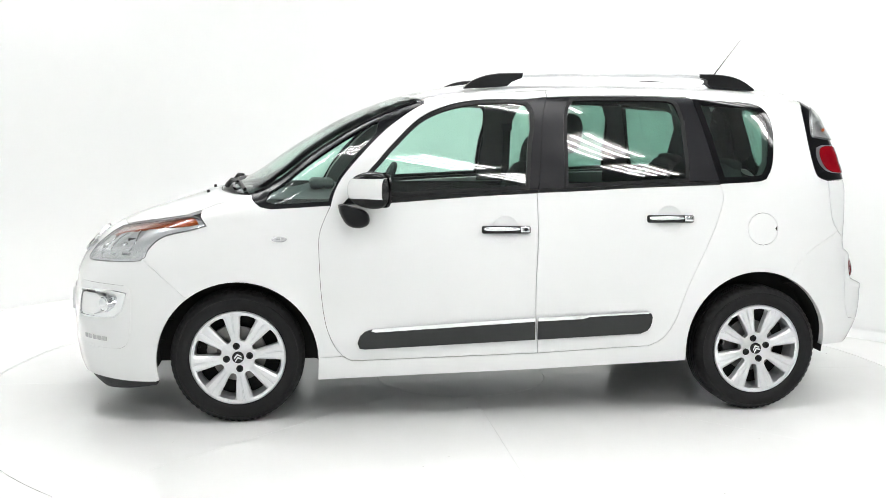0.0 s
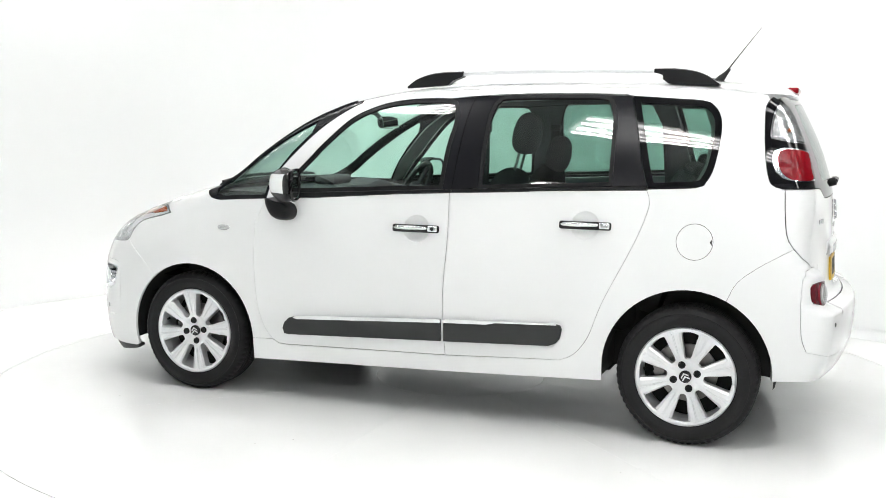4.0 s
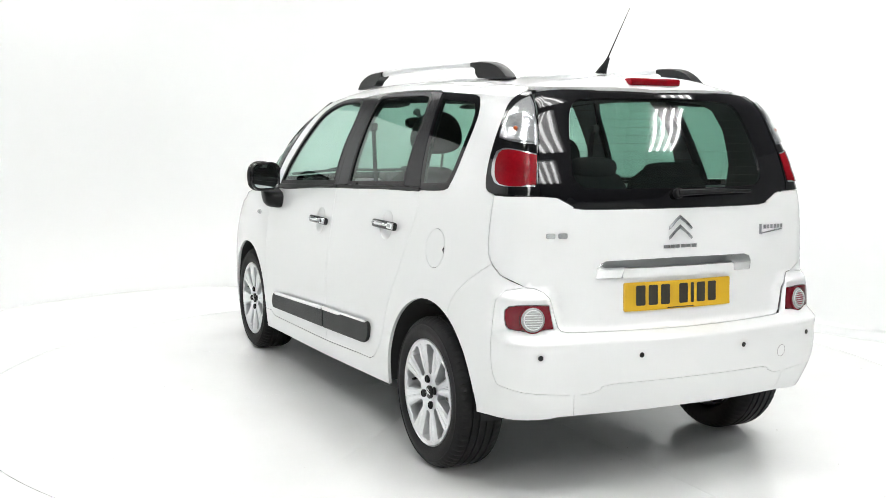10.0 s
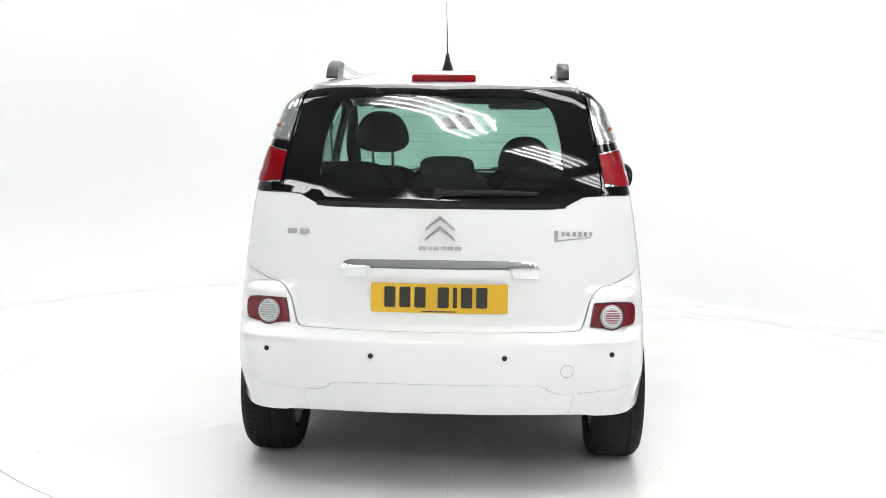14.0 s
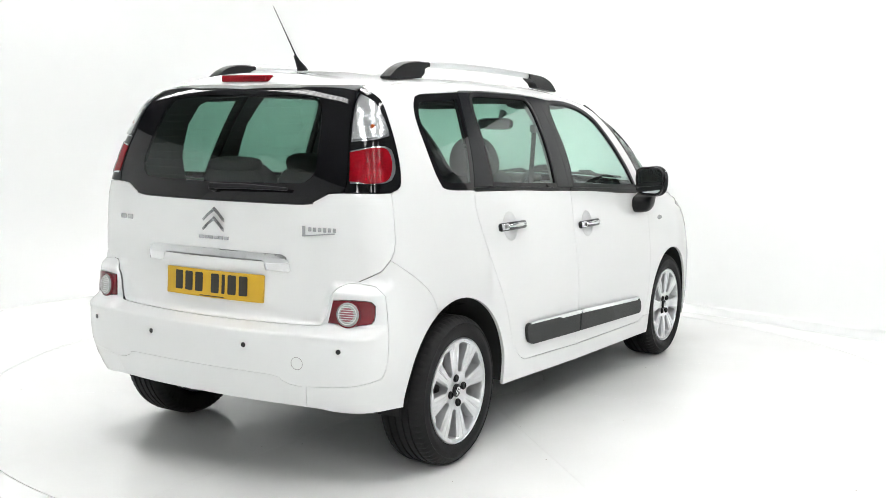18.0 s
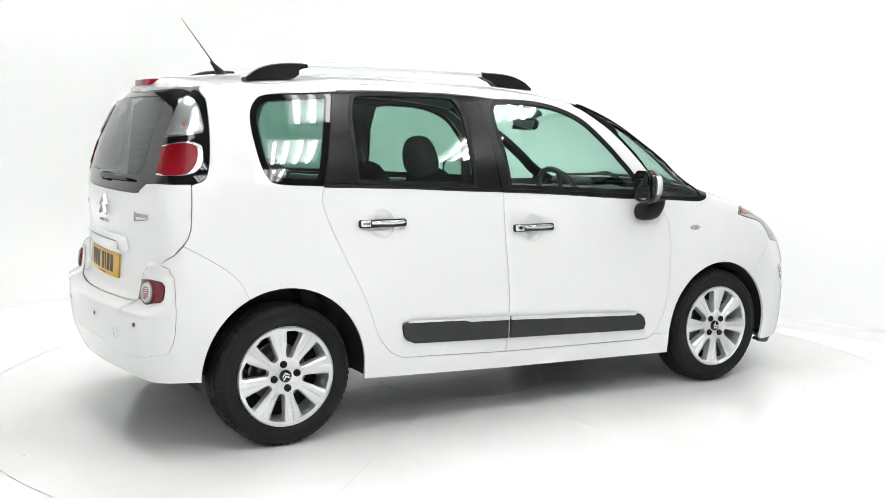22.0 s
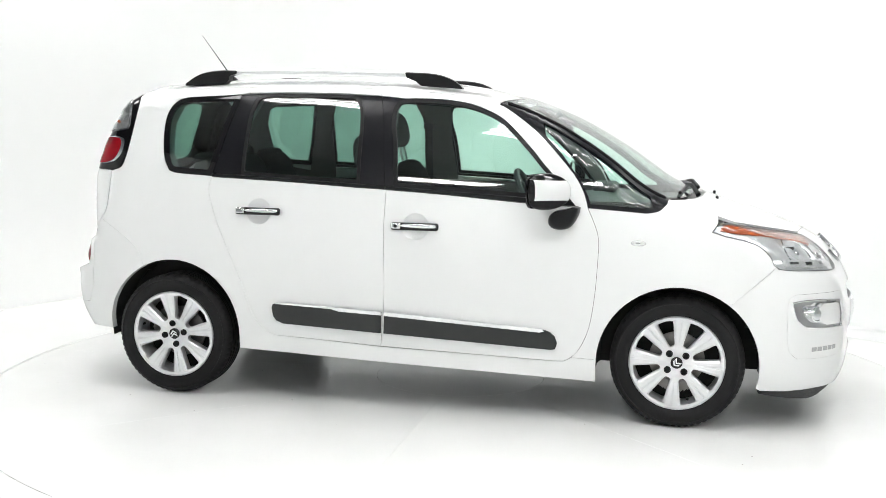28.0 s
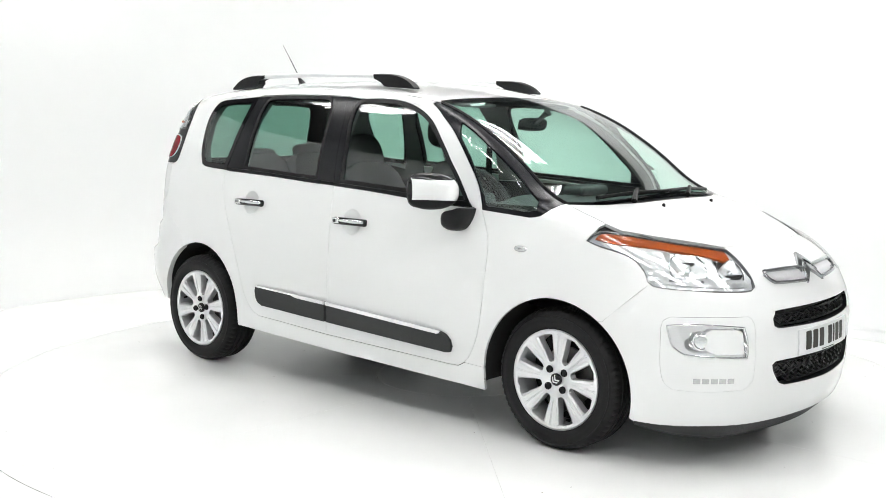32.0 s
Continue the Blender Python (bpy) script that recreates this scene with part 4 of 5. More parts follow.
def wheel(x, s, face, phase):
    e = new("wheel")
    e.parent = car
    tagged(e, "eight-spoke silver alloy wheel with a black tyre")
    e.matrix_basis = pose(x, s * face, .311, 0, 0, 0 if s > 0 else 180) @ pose(0, 0, 0, 0, phase, 0)
    if not WHEEL:
        bm = bmesh.new()
        lathe(bm, [(.2185, -.006), (.2205, -.003), (.2215, -.007), (.216, -.012), (.205, -.03), (.196, -.09), (.205, -.19)], 72)
        disc = bmesh.new()
        lathe(disc, [(.002, -.10), (.13, -.10), (.13, -.115), (.07, -.12)], 48)
        cal = bmesh.new()
        for k in range(9):
            a = radians(20 + 8 * k)
            box(cal, (.125 * math.cos(a) - .02, -.125, .125 * math.sin(a) - .02), (.125 * math.cos(a) + .02, -.075, .125 * math.sin(a) + .02))
        cap = bmesh.new()
        lathe(cap, [(.0001, -.009), (.023, -.010), (.0275, -.013), (.0275, -.03)], 28)
        chev = bmesh.new()
        for dz in (.007, -.007):
            out = [(-.017, -.010), (0, .004), (.017, -.010), (.017, -.002), (0, .012), (-.017, -.002)]
            vs = [chev.verts.new((u, -.0075, w + dz)) for u, w in out]
            chev.faces.new(vs[::-1])
        back = bmesh.new()
        lathe(back, [(.0001, -.135), (.205, -.135), (.205, -.19)], 40)
        for nm, bm_, mat, lab, sm in (("tyre", tyre_mesh(), RUBBER, "black road tyre with grooved tread", True), ("rim", bm, ALLOY, "silver alloy rim", True), ("spoke_disc", spoke_disc(), ALLOY, "silver cast face of eight flared spokes", True),
                                      ("brake_disc", disc, STEEL, "grey steel brake disc", True), ("brake_caliper", cal, STEEL, "grey brake caliper", False), ("hub_cap", cap, GLOSSB, "round black hub cap", True), ("hub_mark", chev, CHROME, "two small chrome chevrons", False), ("hub_back", back, DARKM, "dark wheel back", True)):
            WHEEL[nm] = (part(nm, bm_, mat, e, lab, smooth=sm, crease=.22 if nm == "spoke_disc" else .7), lab)
        valve = bmesh.new()
        va = radians(29)
        tube(valve, [(.186 * math.cos(va), -.045, .186 * math.sin(va)), (.180 * math.cos(va), -.022, .180 * math.sin(va))], [.0065, .0045], 8)
        part("tyre_valve", valve, BLACK, e, "short black tyre valve", smooth=True)
        for k in range(4):
            a = radians(6.5 + 90 * k)
            part("wheel_bolt", bolt_mesh(.054 * math.cos(a), .054 * math.sin(a)), BLACK, e, "dark wheel bolt", smooth=True)
        WHEEL["all"] = list(e.children)
    else:
        for o in WHEEL["all"]:
            c = o.copy()
            scene.collection.objects.link(c)
            c.parent = e
    return e


for x, s, ph in ((1.268, 1, 14.5), (-1.268, 1, 24.5), (1.268, -1, 136.5), (-1.268, -1, 16.5)):
    wheel(x, s, .818, ph)


def motions():
    """The turntable and the car on it turn at one even rate."""
    rate, start = -7.145, 188.717
    off = Vector((-.0887, .0393, 0))
    times = [k * .25 for k in range(129)]
    walk(turntable, [(t, pose(0, 0, 0, 0, 0, start + rate * t)) for t in times])
    rows = []
    for t in times:
        turn = pose(0, 0, 0, 0, 0, start + rate * t)
        rows.append((t, Matrix.Translation(turn @ off) @ turn))
    walk(car, rows)

# ---- lamps, trim and fittings ----
def spot(way, a, b, s=1, lift=0.):
    """The pose of a small thing on the skin: z outward, y up along it."""
    q = onto(way, [(a, b)])
    n = outward(q)[0]
    q = q[0] + n * lift
    q, n = q * (1, s, 1), n * (1, s, 1)
    n = Vector(n)
    up = Vector((0, 0, 1))
    if abs(n.z) > .9:
        up = Vector((-1, 0, 0))
    x = up.cross(n).normalized()
    y = n.cross(x)
    return Matrix.Translation(Vector(q)) @ Matrix((x, y, n)).transposed().to_4x4()


def prism(bm, pts, z0, z1, m=None, taper=0.):
    """An outline drawn out from z0 to z1; taper draws the top face in."""
    p = np.asarray(pts, float)
    if area2(p) < 0:
        p = p[::-1]
    t = inset(p, taper) if taper else p
    lo = [bm.verts.new((x, y, z0)) for x, y in p]
    hi = [bm.verts.new((x, y, z1)) for x, y in t]
    made = lo + hi
    bm.faces.new(hi)
    bm.faces.new(lo[::-1])
    for k in range(len(p)):
        j = (k + 1) % len(p)
        bm.faces.new((lo[k], lo[j], hi[j], hi[k]))
    if m is not None:
        for v in made:
            v.co = m @ v.co
    return bm


def rect(w, h, r=0., n=4):
    if not r:
        return [(-w / 2, -h / 2), (w / 2, -h / 2), (w / 2, h / 2), (-w / 2, h / 2)]
    out = []
    for cx, cy, a in ((w / 2 - r, h / 2 - r, 0), (-w / 2 + r, h / 2 - r, 90), (-w / 2 + r, -h / 2 + r, 180), (w / 2 - r, -h / 2 + r, 270)):
        out += [(cx + r * math.cos(radians(a + 90 * k / n)), cy + r * math.sin(radians(a + 90 * k / n))) for k in range(n + 1)]
    return out


def piece(name, pts, z0, z1, m, mat, parent, label="", taper=0.):
    bm = bmesh.new()
    prism(bm, pts, z0, z1, m, taper)
    return part(name, bm, mat, parent, label)


def disc(name, r, z0, z1, m, mat, parent, label="", dome=0., n=28):
    bm = bmesh.new()
    prof = [(r, z0), (r, z1)] + [(r * math.cos(a), z1 + dome * math.sin(a)) for a in np.linspace(.2, math.pi / 2 - .02, 5)]
    lathe(bm, prof, n, "z")
    for v in bm.verts:
        v.co = m @ v.co
    bmesh.ops.recalc_face_normals(bm, faces=bm.faces)
    return part(name, bm, mat, parent, label, smooth=True)


def headlamp(s):
    out = close([run("nose", "xyz", HEAD_TOP), run("nose", "xyz", HEAD_LOW)])
    inner = inset(out, .0065)
    h = panel("headlamp", "nose", out, LAMPSEAL, car, "clear headlamp with an amber upper band", side=s, holes=[inner], gap=.0015, lift=.001, step=.03)
    bowls = ((1.772, .625, .838, .062), (1.885, .478, .822, .050))

    def relief(q):
        """Two round dishes and a ledge below them."""
        d = -.003 + 0 * q[:, 0]
        for x, y, z, r in bowls:
            w = np.clip(1 - (((q[:, 1] - y) / 1.1) ** 2 + (q[:, 2] - z) ** 2) / r ** 2, 0, 1)
            d = d - .026 * np.sqrt(w)
        ledge = ease((.800 - q[:, 2]) / .012) * ease((q[:, 2] - .765) / .02)
        return d + .006 * ledge + .002 * np.sin((q[:, 0] - q[:, 1]) * 60) * ease((.77 - q[:, 2]) / .02)
    panel("reflector", "nose", inner, LAMPBOWL, h, "bright moulded reflector", side=s, lift=-.009, gap=-.003, depth=.0, step=.009, bulge=relief)
    amber = close([run("nose", "xyz", [(1.436, .788, .934), (1.448, .750, .961), (1.508, .692, .957), (1.650, .562, .926), (1.812, .398, .891)]), run("nose", "xyz", [(1.812, .398, .891), (1.862, .435, .862), (1.852, .470, .858)]),
                   run("nose", "xyz", [(1.852, .470, .860), (1.79, .545, .884), (1.69, .635, .905), (1.60, .705, .918), (1.50, .762, .926), (1.440, .788, .935)])])
    panel("indicator", "nose", amber, AMBER, h, "amber indicator band", side=s, lift=-.006, gap=0, depth=.010, step=.015)
    low = close([run("nose", "xyz", [(1.735, .755, .778), (1.88, .635, .766), (1.965, .470, .760)]), run("nose", "xyz", [(1.962, .455, .785), (1.88, .62, .800), (1.725, .752, .806)])])
    panel("lamp_strip", "nose", low, CLEAR, h, "bright lower lamp strip", side=s, lift=-.006, gap=0, depth=.010, step=.025)
    for x, a, b, r in bowls:
        cu, cv = chart("nose", np.array([[x, a, b]]))[0]
        m = spot("nose", cu, cv, s, -.026)
        disc("bulb_cap", r * .22, 0, .008, m, CHROME, h, "bright bulb shield", dome=.008)
        ring = onto("nose", [(cu + r * 1.22 * math.cos(k), cv + r * 1.02 * math.sin(k)) for k in np.linspace(0, 2 * math.pi, 40, endpoint=False)])
        ring = [q for q in ring if within(inset(inner, .004), chart("nose", q))[0] and not within(amber, chart("nose", q))[0]]
        bm = bmesh.new()
        groups = [[]]
        for q in ring:
            if groups[-1] and np.linalg.norm(q - groups[-1][-1]) > .03:
                groups.append([])
            groups[-1].append(q)
        for g in groups:
            if len(g) > 2:
                w = np.array(g)
                tube(bm, [Vector(v * (1, s, 1)) for v in w - outward(w) * .011], .0028, 6)
        part("lamp_bowl", bm, DARKCHROME, h, "dull chrome rim of the lamp bowl", smooth=True)
    for x0, x1, z0, z1, y0, y1 in ((1.762, 1.800, .786, .796, .738, .705), (1.835, 1.868, .780, .792, .675, .645), (1.905, 1.922, .776, .790, .590, .560)):
        o = close([run("nose", "xyz", [(x0, y0, z0), (x1, y1, z0)], curved=False), run("nose", "xyz", [(x1, y1, z1), (x0, y0, z1)], curved=False)])
        panel("strip_cell", "nose", o, DARKCHROME, h, "darker cell of the lamp strip", side=s, lift=-.004, gap=0, depth=.004, step=.02)
    panel("cover", "nose", inner, LENS, h, "clear lamp cover", side=s, gap=0, depth=.001, step=.04)


def tail_lamp(s):
    out = close([run("stern", "rear", LAMP_IN), run("stern", "side", LAMP_OUT)])
    base = panel("tail_lamp", "stern", out, FRIT, car, "tall black tail lamp with clear and red lenses", side=s, gap=.002, lift=.002, step=.03)
    cl = loop([(.670, 1.508), (.705, 1.490), (.733, 1.461), (.755, 1.410), (.768, 1.372), (.766, 1.360)], [(.766, 1.360), (.70, 1.347), (.626, 1.339)], [(.626, 1.339), (.636, 1.420), (.650, 1.480), (.670, 1.508)], step=.015)
    panel("clear_rim", "stern", inset(cl, -.005), DARKCHROME, base, "dull rim of the clear lens", side=s, lift=.003, gap=0, depth=.003, step=.03)

    def bowl(q):
        """A dished reflector with ribs across its lower half."""
        c = onto("stern", [(.700, 1.405)])[0]
        d2 = ((q - c) ** 2).sum(1)
        ribs = np.sin(q[:, 2] * 520) * ease((1.43 - q[:, 2]) / .03)
        return .0042 - .0055 * np.exp(-d2 / .0011) + .0006 * ribs + .0012 * ease((q[:, 2] - 1.43) / .004)
    panel("reflector", "stern", inset(cl, .002), LAMPDISH, base, "bright dished reflector", side=s, lift=.0025, gap=0, depth=.003, step=.006, bulge=bowl)
    disc("bulb", .008, 0, .004, spot("stern", .700, 1.392, s, .002), AMBER, base, "amber bulb behind the clear lens", dome=.008, n=16)
    panel("clear_lens", "stern", cl, LENS, base, "clear upper lens", side=s, lift=.0105, gap=0, depth=.008, step=.02)
    rd = loop([(.616, 1.294), (.655, 1.303), (.690, 1.311), (.731, 1.312), (.758, 1.298), (.768, 1.262), (.766, 1.228), (.752, 1.198), (.735, 1.186), (.708, 1.181)], [(.708, 1.181), (.660, 1.180), (.640, 1.186), (.612, 1.187)], [(.612, 1.187), (.616, 1.294)], step=.015)
    bz = loop([(.614, 1.303), (.69, 1.319), (.742, 1.322), (.775, 1.308), (.789, 1.262), (.784, 1.215), (.764, 1.187), (.740, 1.178), (.715, 1.175)], [(.715, 1.175), (.609, 1.175)], [(.609, 1.175), (.614, 1.303)], step=.02)
    panel("bezel", "stern", inset(bz, .004), REFLECT, base, "chrome bezel round the red lens", side=s, lift=.0035, gap=0, depth=.004, step=.02)
    panel("red_lens", "stern", rd, RED, base, "red stop lamp lens", side=s, lift=.0055, gap=0, depth=.005, step=.010, bulge=lambda q: -.0015 * np.exp(-((q[:, 2] - 1.235) / .014) ** 4) + .0002 * np.sin(q[:, 2] * 300) * np.sin((q[:, 0] + q[:, 1]) * 300))


def rear_fog(s):
    o = fog_outline()
    b = panel("bumper_lamp", "stern", o, DARKRED, car, "dark red bumper lamp with a round clear lens", side=s, gap=.002, lift=.003, step=.03, depth=.05)
    m = spot("rear", .645, .694, s, .002)
    disc("round_lens", .046, 0, .006, m, LENSCUP, b, "round clear ribbed lens", dome=.012)
    if s < 0:
        disc("lens_core", .031, .011, .0125, m, PINKLENS, b, "pink core of the fog lamp lens", dome=.0065)
    bm = bmesh.new()
    tube(bm, [m @ Vector((.036 * math.cos(a), .036 * math.sin(a), .0135)) for a in np.linspace(0, 2 * math.pi, 28, endpoint=False)], .0022, 6, closed=True)
    part("lens_bead", bm, CLEAR, b, smooth=True)
    for k in range(7):
        u = -.027 + .009 * k
        w = math.sqrt(.034 ** 2 - u * u)
        bm = bmesh.new()
        tube(bm, [m @ Vector((q * w, u, .0065 + .012 * math.sqrt(max(1 - (q * q * w * w + u * u) / .046 ** 2, 0)))) for q in (-1, -.5, 0, .5, 1)], .0015, 6)
        part("lens_rib", bm, CLEAR, b, smooth=True)
    bm = bmesh.new()
    lathe(bm, [(.052, 0), (.051, .008), (.046, .009), (.045, .004)], 32, "z")
    for v in bm.verts:
        v.co = m @ v.co
    part("lens_ring", bm, DARKRED, b, smooth=True)


def plate(way, z, mat, label, name):
    """A number plate that follows the bodywork; its characters are plain bars."""
    sheet_of = lambda w, h, x, y: dense(np.array([(x + u, y + v) for u, v in rect(w, h, min(.006, w / 4))]), .05)
    p = panel(name, way, sheet_of(.512, .110, 0, z), mat, car, label, lift=.008, gap=0, depth=.008, step=.06)
    flip = 1 if way == "front" else -1
    x = -.205
    for k in range(7):
        if k == 3:
            x += .030
        w = .016 if k == 4 else .042
        panel("plate_bar", way, sheet_of(w, .078, flip * (x + w / 2), z + .004), INK, p, lift=.0088, gap=0, depth=.0008, step=.08)
        x += w + .0145
    panel("maker_line", way, sheet_of(.13, .004, 0, z - .049), INK, p, lift=.0088, gap=0, depth=.0008, step=.08)
    return p


def chevron(w, h, t):
    return [(-w, -h), (-w * .45, -h * .42), (0, 0), (w * .45, -h * .42), (w, -h), (w * 1.02, -h - t * .9), (w * .5, -h * .42 - t * 1.02), (0, -t * 1.15), (-w * .5, -h * .42 - t * 1.02), (-w * 1.02, -h - t * .9)]


def chevrons(m, w, h, t, gap, parent, name="emblem", metal=CHROME):
    for dy in (0, -gap):
        out = chevron(w, h, t)
        piece(name, [(x, y + dy) for x, y in out], 0, .012, m, metal, parent, "raised chrome chevron", t * .36)


def door_handle(way, x, z, s, parent):
    m = spot("side", x, z, s, 0)
    flip = Matrix.Diagonal((1 if s > 0 else -1, 1, 1, 1))
    cup = bmesh.new()
    lathe(cup, [(.066, -.001), (.062, -.003), (.050, -.008), (.030, -.012), (.001, -.013)], 36, "z")
    for v in cup.verts:
        v.co = m @ v.co
    bmesh.ops.recalc_face_normals(cup, faces=cup.faces)
    h = part("door_handle", cup, PAINT, parent, "chrome pull handle over a round dished cup", smooth=True)
    bm = bmesh.new()
    box(bm, (-.118, -.0185, .002), (.120, .0185, .024), .011, 3, None)
    for v in bm.verts:
        v.co = m @ (flip @ v.co)
    bmesh.ops.recalc_face_normals(bm, faces=bm.faces)
    part("handle_base", bm, GLOSSB, h, "black handle base", smooth=True)
    bm = bmesh.new()
    rows = []
    for u, c, r in ((-.108, .028, .004), (-.098, .034, .009), (-.04, .043, .0105), (.02, .044, .0085), (.058, .040, .0070), (.064, .036, .004)):
        rows.append([bm.verts.new(m @ (flip @ Vector((u, r * math.cos(2 * math.pi * k / 12) + .002, c - .012 + .010 * math.sin(2 * math.pi * k / 12))))) for k in range(12)])
    for a, b in zip(rows, rows[1:]):
        for k in range(12):
            bm.faces.new((a[k], a[(k + 1) % 12], b[(k + 1) % 12], b[k]))
    bm.faces.new(rows[0])
    bm.faces.new(rows[-1][::-1])
    bmesh.ops.recalc_face_normals(bm, faces=bm.faces)
    part("grip", bm, CHROME, h, "chrome grip bar", smooth=True)
    bm = bmesh.new()
    box(bm, (.066, -.0135, .016), (.114, .0150, .034), .006, 3)
    for v in bm.verts:
        v.co = m @ (flip @ v.co)
    bmesh.ops.recalc_face_normals(bm, faces=bm.faces)
    part("handle_end", bm, CHROME, h, "chrome end block of the handle", smooth=True)
    bm = bmesh.new()
    box(bm, (.074, -.0075, .031), (.108, .0085, .0350), .003, 2)
    for v in bm.verts:
        v.co = m @ (flip @ v.co)
    bmesh.ops.recalc_face_normals(bm, faces=bm.faces)
    part("end_inlay", bm, DARKCHROME, h, "dull inlay in the end block", smooth=True)


def door_mirror(s):
    foot = bmesh.new()
    rows = []
    leaf = spline([(.804, 1.024), (.797, .988), (.770, .940), (.735, .920), (.690, .920), (.662, .938), (.660, .975), (.685, 1.003), (.745, 1.018), (.786, 1.030), (.804, 1.024)], .012)[:-1]
    for y, k, lift in ((.775, 1.0, 0), (.83, 1.0, 0), (.865, .97, .002), (.885, .90, .005), (.898, .76, .010), (.904, .5, .016)):
        rows.append([foot.verts.new((.735 + (x - .735) * k, s * y, .985 + (z - .985) * k + lift)) for x, z in leaf])
    n = len(rows[0])
    for a, b in zip(rows, rows[1:]):
        for k in range(n):
            foot.faces.new((a[k], a[(k + 1) % n], b[(k + 1) % n], b[k]))
    foot.faces.new(rows[-1])
    bmesh.ops.recalc_face_normals(foot, faces=foot.faces)
    base = part("door_mirror", foot, BLACK, car, "door mirror with white cap and black housing", smooth=True, crease=1.2)
    at = pose(.602, .925, 1.102, 0, 0, 16)

    def blob(cuts, grow=1.):
        """A rounded box in the mirror's own space (x ahead, y out), cut by planes (axis, where, side kept)."""
        bm = bmesh.new()
        bmesh.ops.create_uvsphere(bm, u_segments=48, v_segments=28, radius=1)
        for v in bm.verts:
            d = v.co
            k = (abs(d.x) ** 2.5 + abs(d.y) ** 2.5 + abs(d.z) ** 2.5) ** (-1 / 2.5)
            v.co = Vector((d.x * k, d.y * k, d.z * k))
        for axis, where, keep in cuts:
            no = Vector([float(axis == i) for i in range(3)])
            bmesh.ops.bisect_plane(bm, geom=list(bm.verts) + list(bm.edges) + list(bm.faces), plane_co=no * where, plane_no=no, clear_outer=keep < 0, clear_inner=keep > 0)
        for v in bm.verts:
            x, y, z = v.co
            deep = .112 - .072 * y
            q = at @ Vector(((x * grow + .9) / 1.9 * deep, y * .108 * grow, (z * (1 - .10 * max(x, 0)) + .03 * y) * .085 * grow))
            v.co = (q.x, s * q.y, q.z)
        bmesh.ops.recalc_face_normals(bm, faces=bm.faces)
        return bm
    part("housing", blob([(0, -.90, 1)], .985), GLOSSB, base, "gloss black mirror housing", smooth=True)
    part("lower_shell", blob([(2, -.50, -1), (0, -.60, 1)]), BLACK, base, "grained black lower shell", smooth=True)
    part("cap", blob([(2, -.50, 1), (2, .66, -1), (0, -.35, 1), (1, .84, -1)], 1.004), PAINT, base, "white painted cap", smooth=True)
    pts = [(.080 * math.copysign(abs(math.cos(a)) ** .55, math.cos(a)), .066 * math.copysign(abs(math.sin(a)) ** .6, math.sin(a))) for a in np.linspace(0, 2 * math.pi, 32, endpoint=False)]
    to = lambda x, y, z: (lambda q: Vector((q.x, s * q.y, q.z)))(at @ Vector((x, y, z)))
    bm = bmesh.new()
    fr, bk = ([bm.verts.new(to(d, u, w)) for u, w in pts] for d in (-.001, .005))
    bm.faces.new(fr)
    bm.faces.new(bk[::-1])
    for k in range(len(pts)):
        bm.faces.new((fr[k], fr[(k + 1) % len(pts)], bk[(k + 1) % len(pts)], bk[k]))
    bmesh.ops.recalc_face_normals(bm, faces=bm.faces)
    part("mirror_glass", bm, MIRROR, base, "mirror glass")
    rim = bmesh.new()
    tube(rim, [to(0, u * 1.08, w * 1.10) for u, w in pts], .008, 6, closed=True)
    part("glass_rim", rim, GLOSSB, base, smooth=True)


def roof_rail(s):
    y_at = curve((-1.33, .478), (-.6, .505), (.18, .522))

    def bar(pts, w):
        bm = bmesh.new()
        p = np.asarray(pts, float)
        rows = []
        for k, f in ((-1, .55), (-.7, 1), (.7, 1), (1, .55)):
            c = p.mean(0)
            rows.append([bm.verts.new((x, s * (float(y_at(x)) + k * w), c[1] + (z - c[1]) * (.85 + .15 * f) - (0 if f == 1 else .002))) for x, z in p])
        n = len(p)
        for a, b in zip(rows, rows[1:]):
            for k in range(n):
                bm.faces.new((a[k], a[(k + 1) % n], b[(k + 1) % n], b[k]))
        bm.faces.new(rows[0][::-1])
        bm.faces.new(rows[-1])
        bmesh.ops.recalc_face_normals(bm, faces=bm.faces)
        return bm
    front = loop([(.178, 1.583), (.14, 1.615), (.08, 1.640), (.01, 1.653), (-.115, 1.659)], [(-.115, 1.659), (-.110, 1.636), (-.060, 1.615), (-.035, 1.592), (.178, 1.575)], step=.02)
    rail = part("roof_rail", bar(front, .022), BLACK, car, "silver roof rail with black feet", smooth=True)
    back = loop([(-1.035, 1.668), (-1.13, 1.668), (-1.21, 1.658), (-1.27, 1.637), (-1.328, 1.598)], [(-1.328, 1.588), (-1.10, 1.600), (-1.075, 1.640), (-1.035, 1.652)], step=.02)
    part("rear_foot", bar(back, .024), BLACK, rail, "black rail foot", smooth=True)
    bm = bmesh.new()
    pts = [(x, s * float(y_at(x)), z) for x, z in spline([(-.10, 1.648), (-.35, 1.657), (-.7, 1.662), (-1.05, 1.660)], .08)]
    tube(bm, pts, .014, 10)
    part("bar", bm, ALLOY, rail, "brushed silver bar", smooth=True)


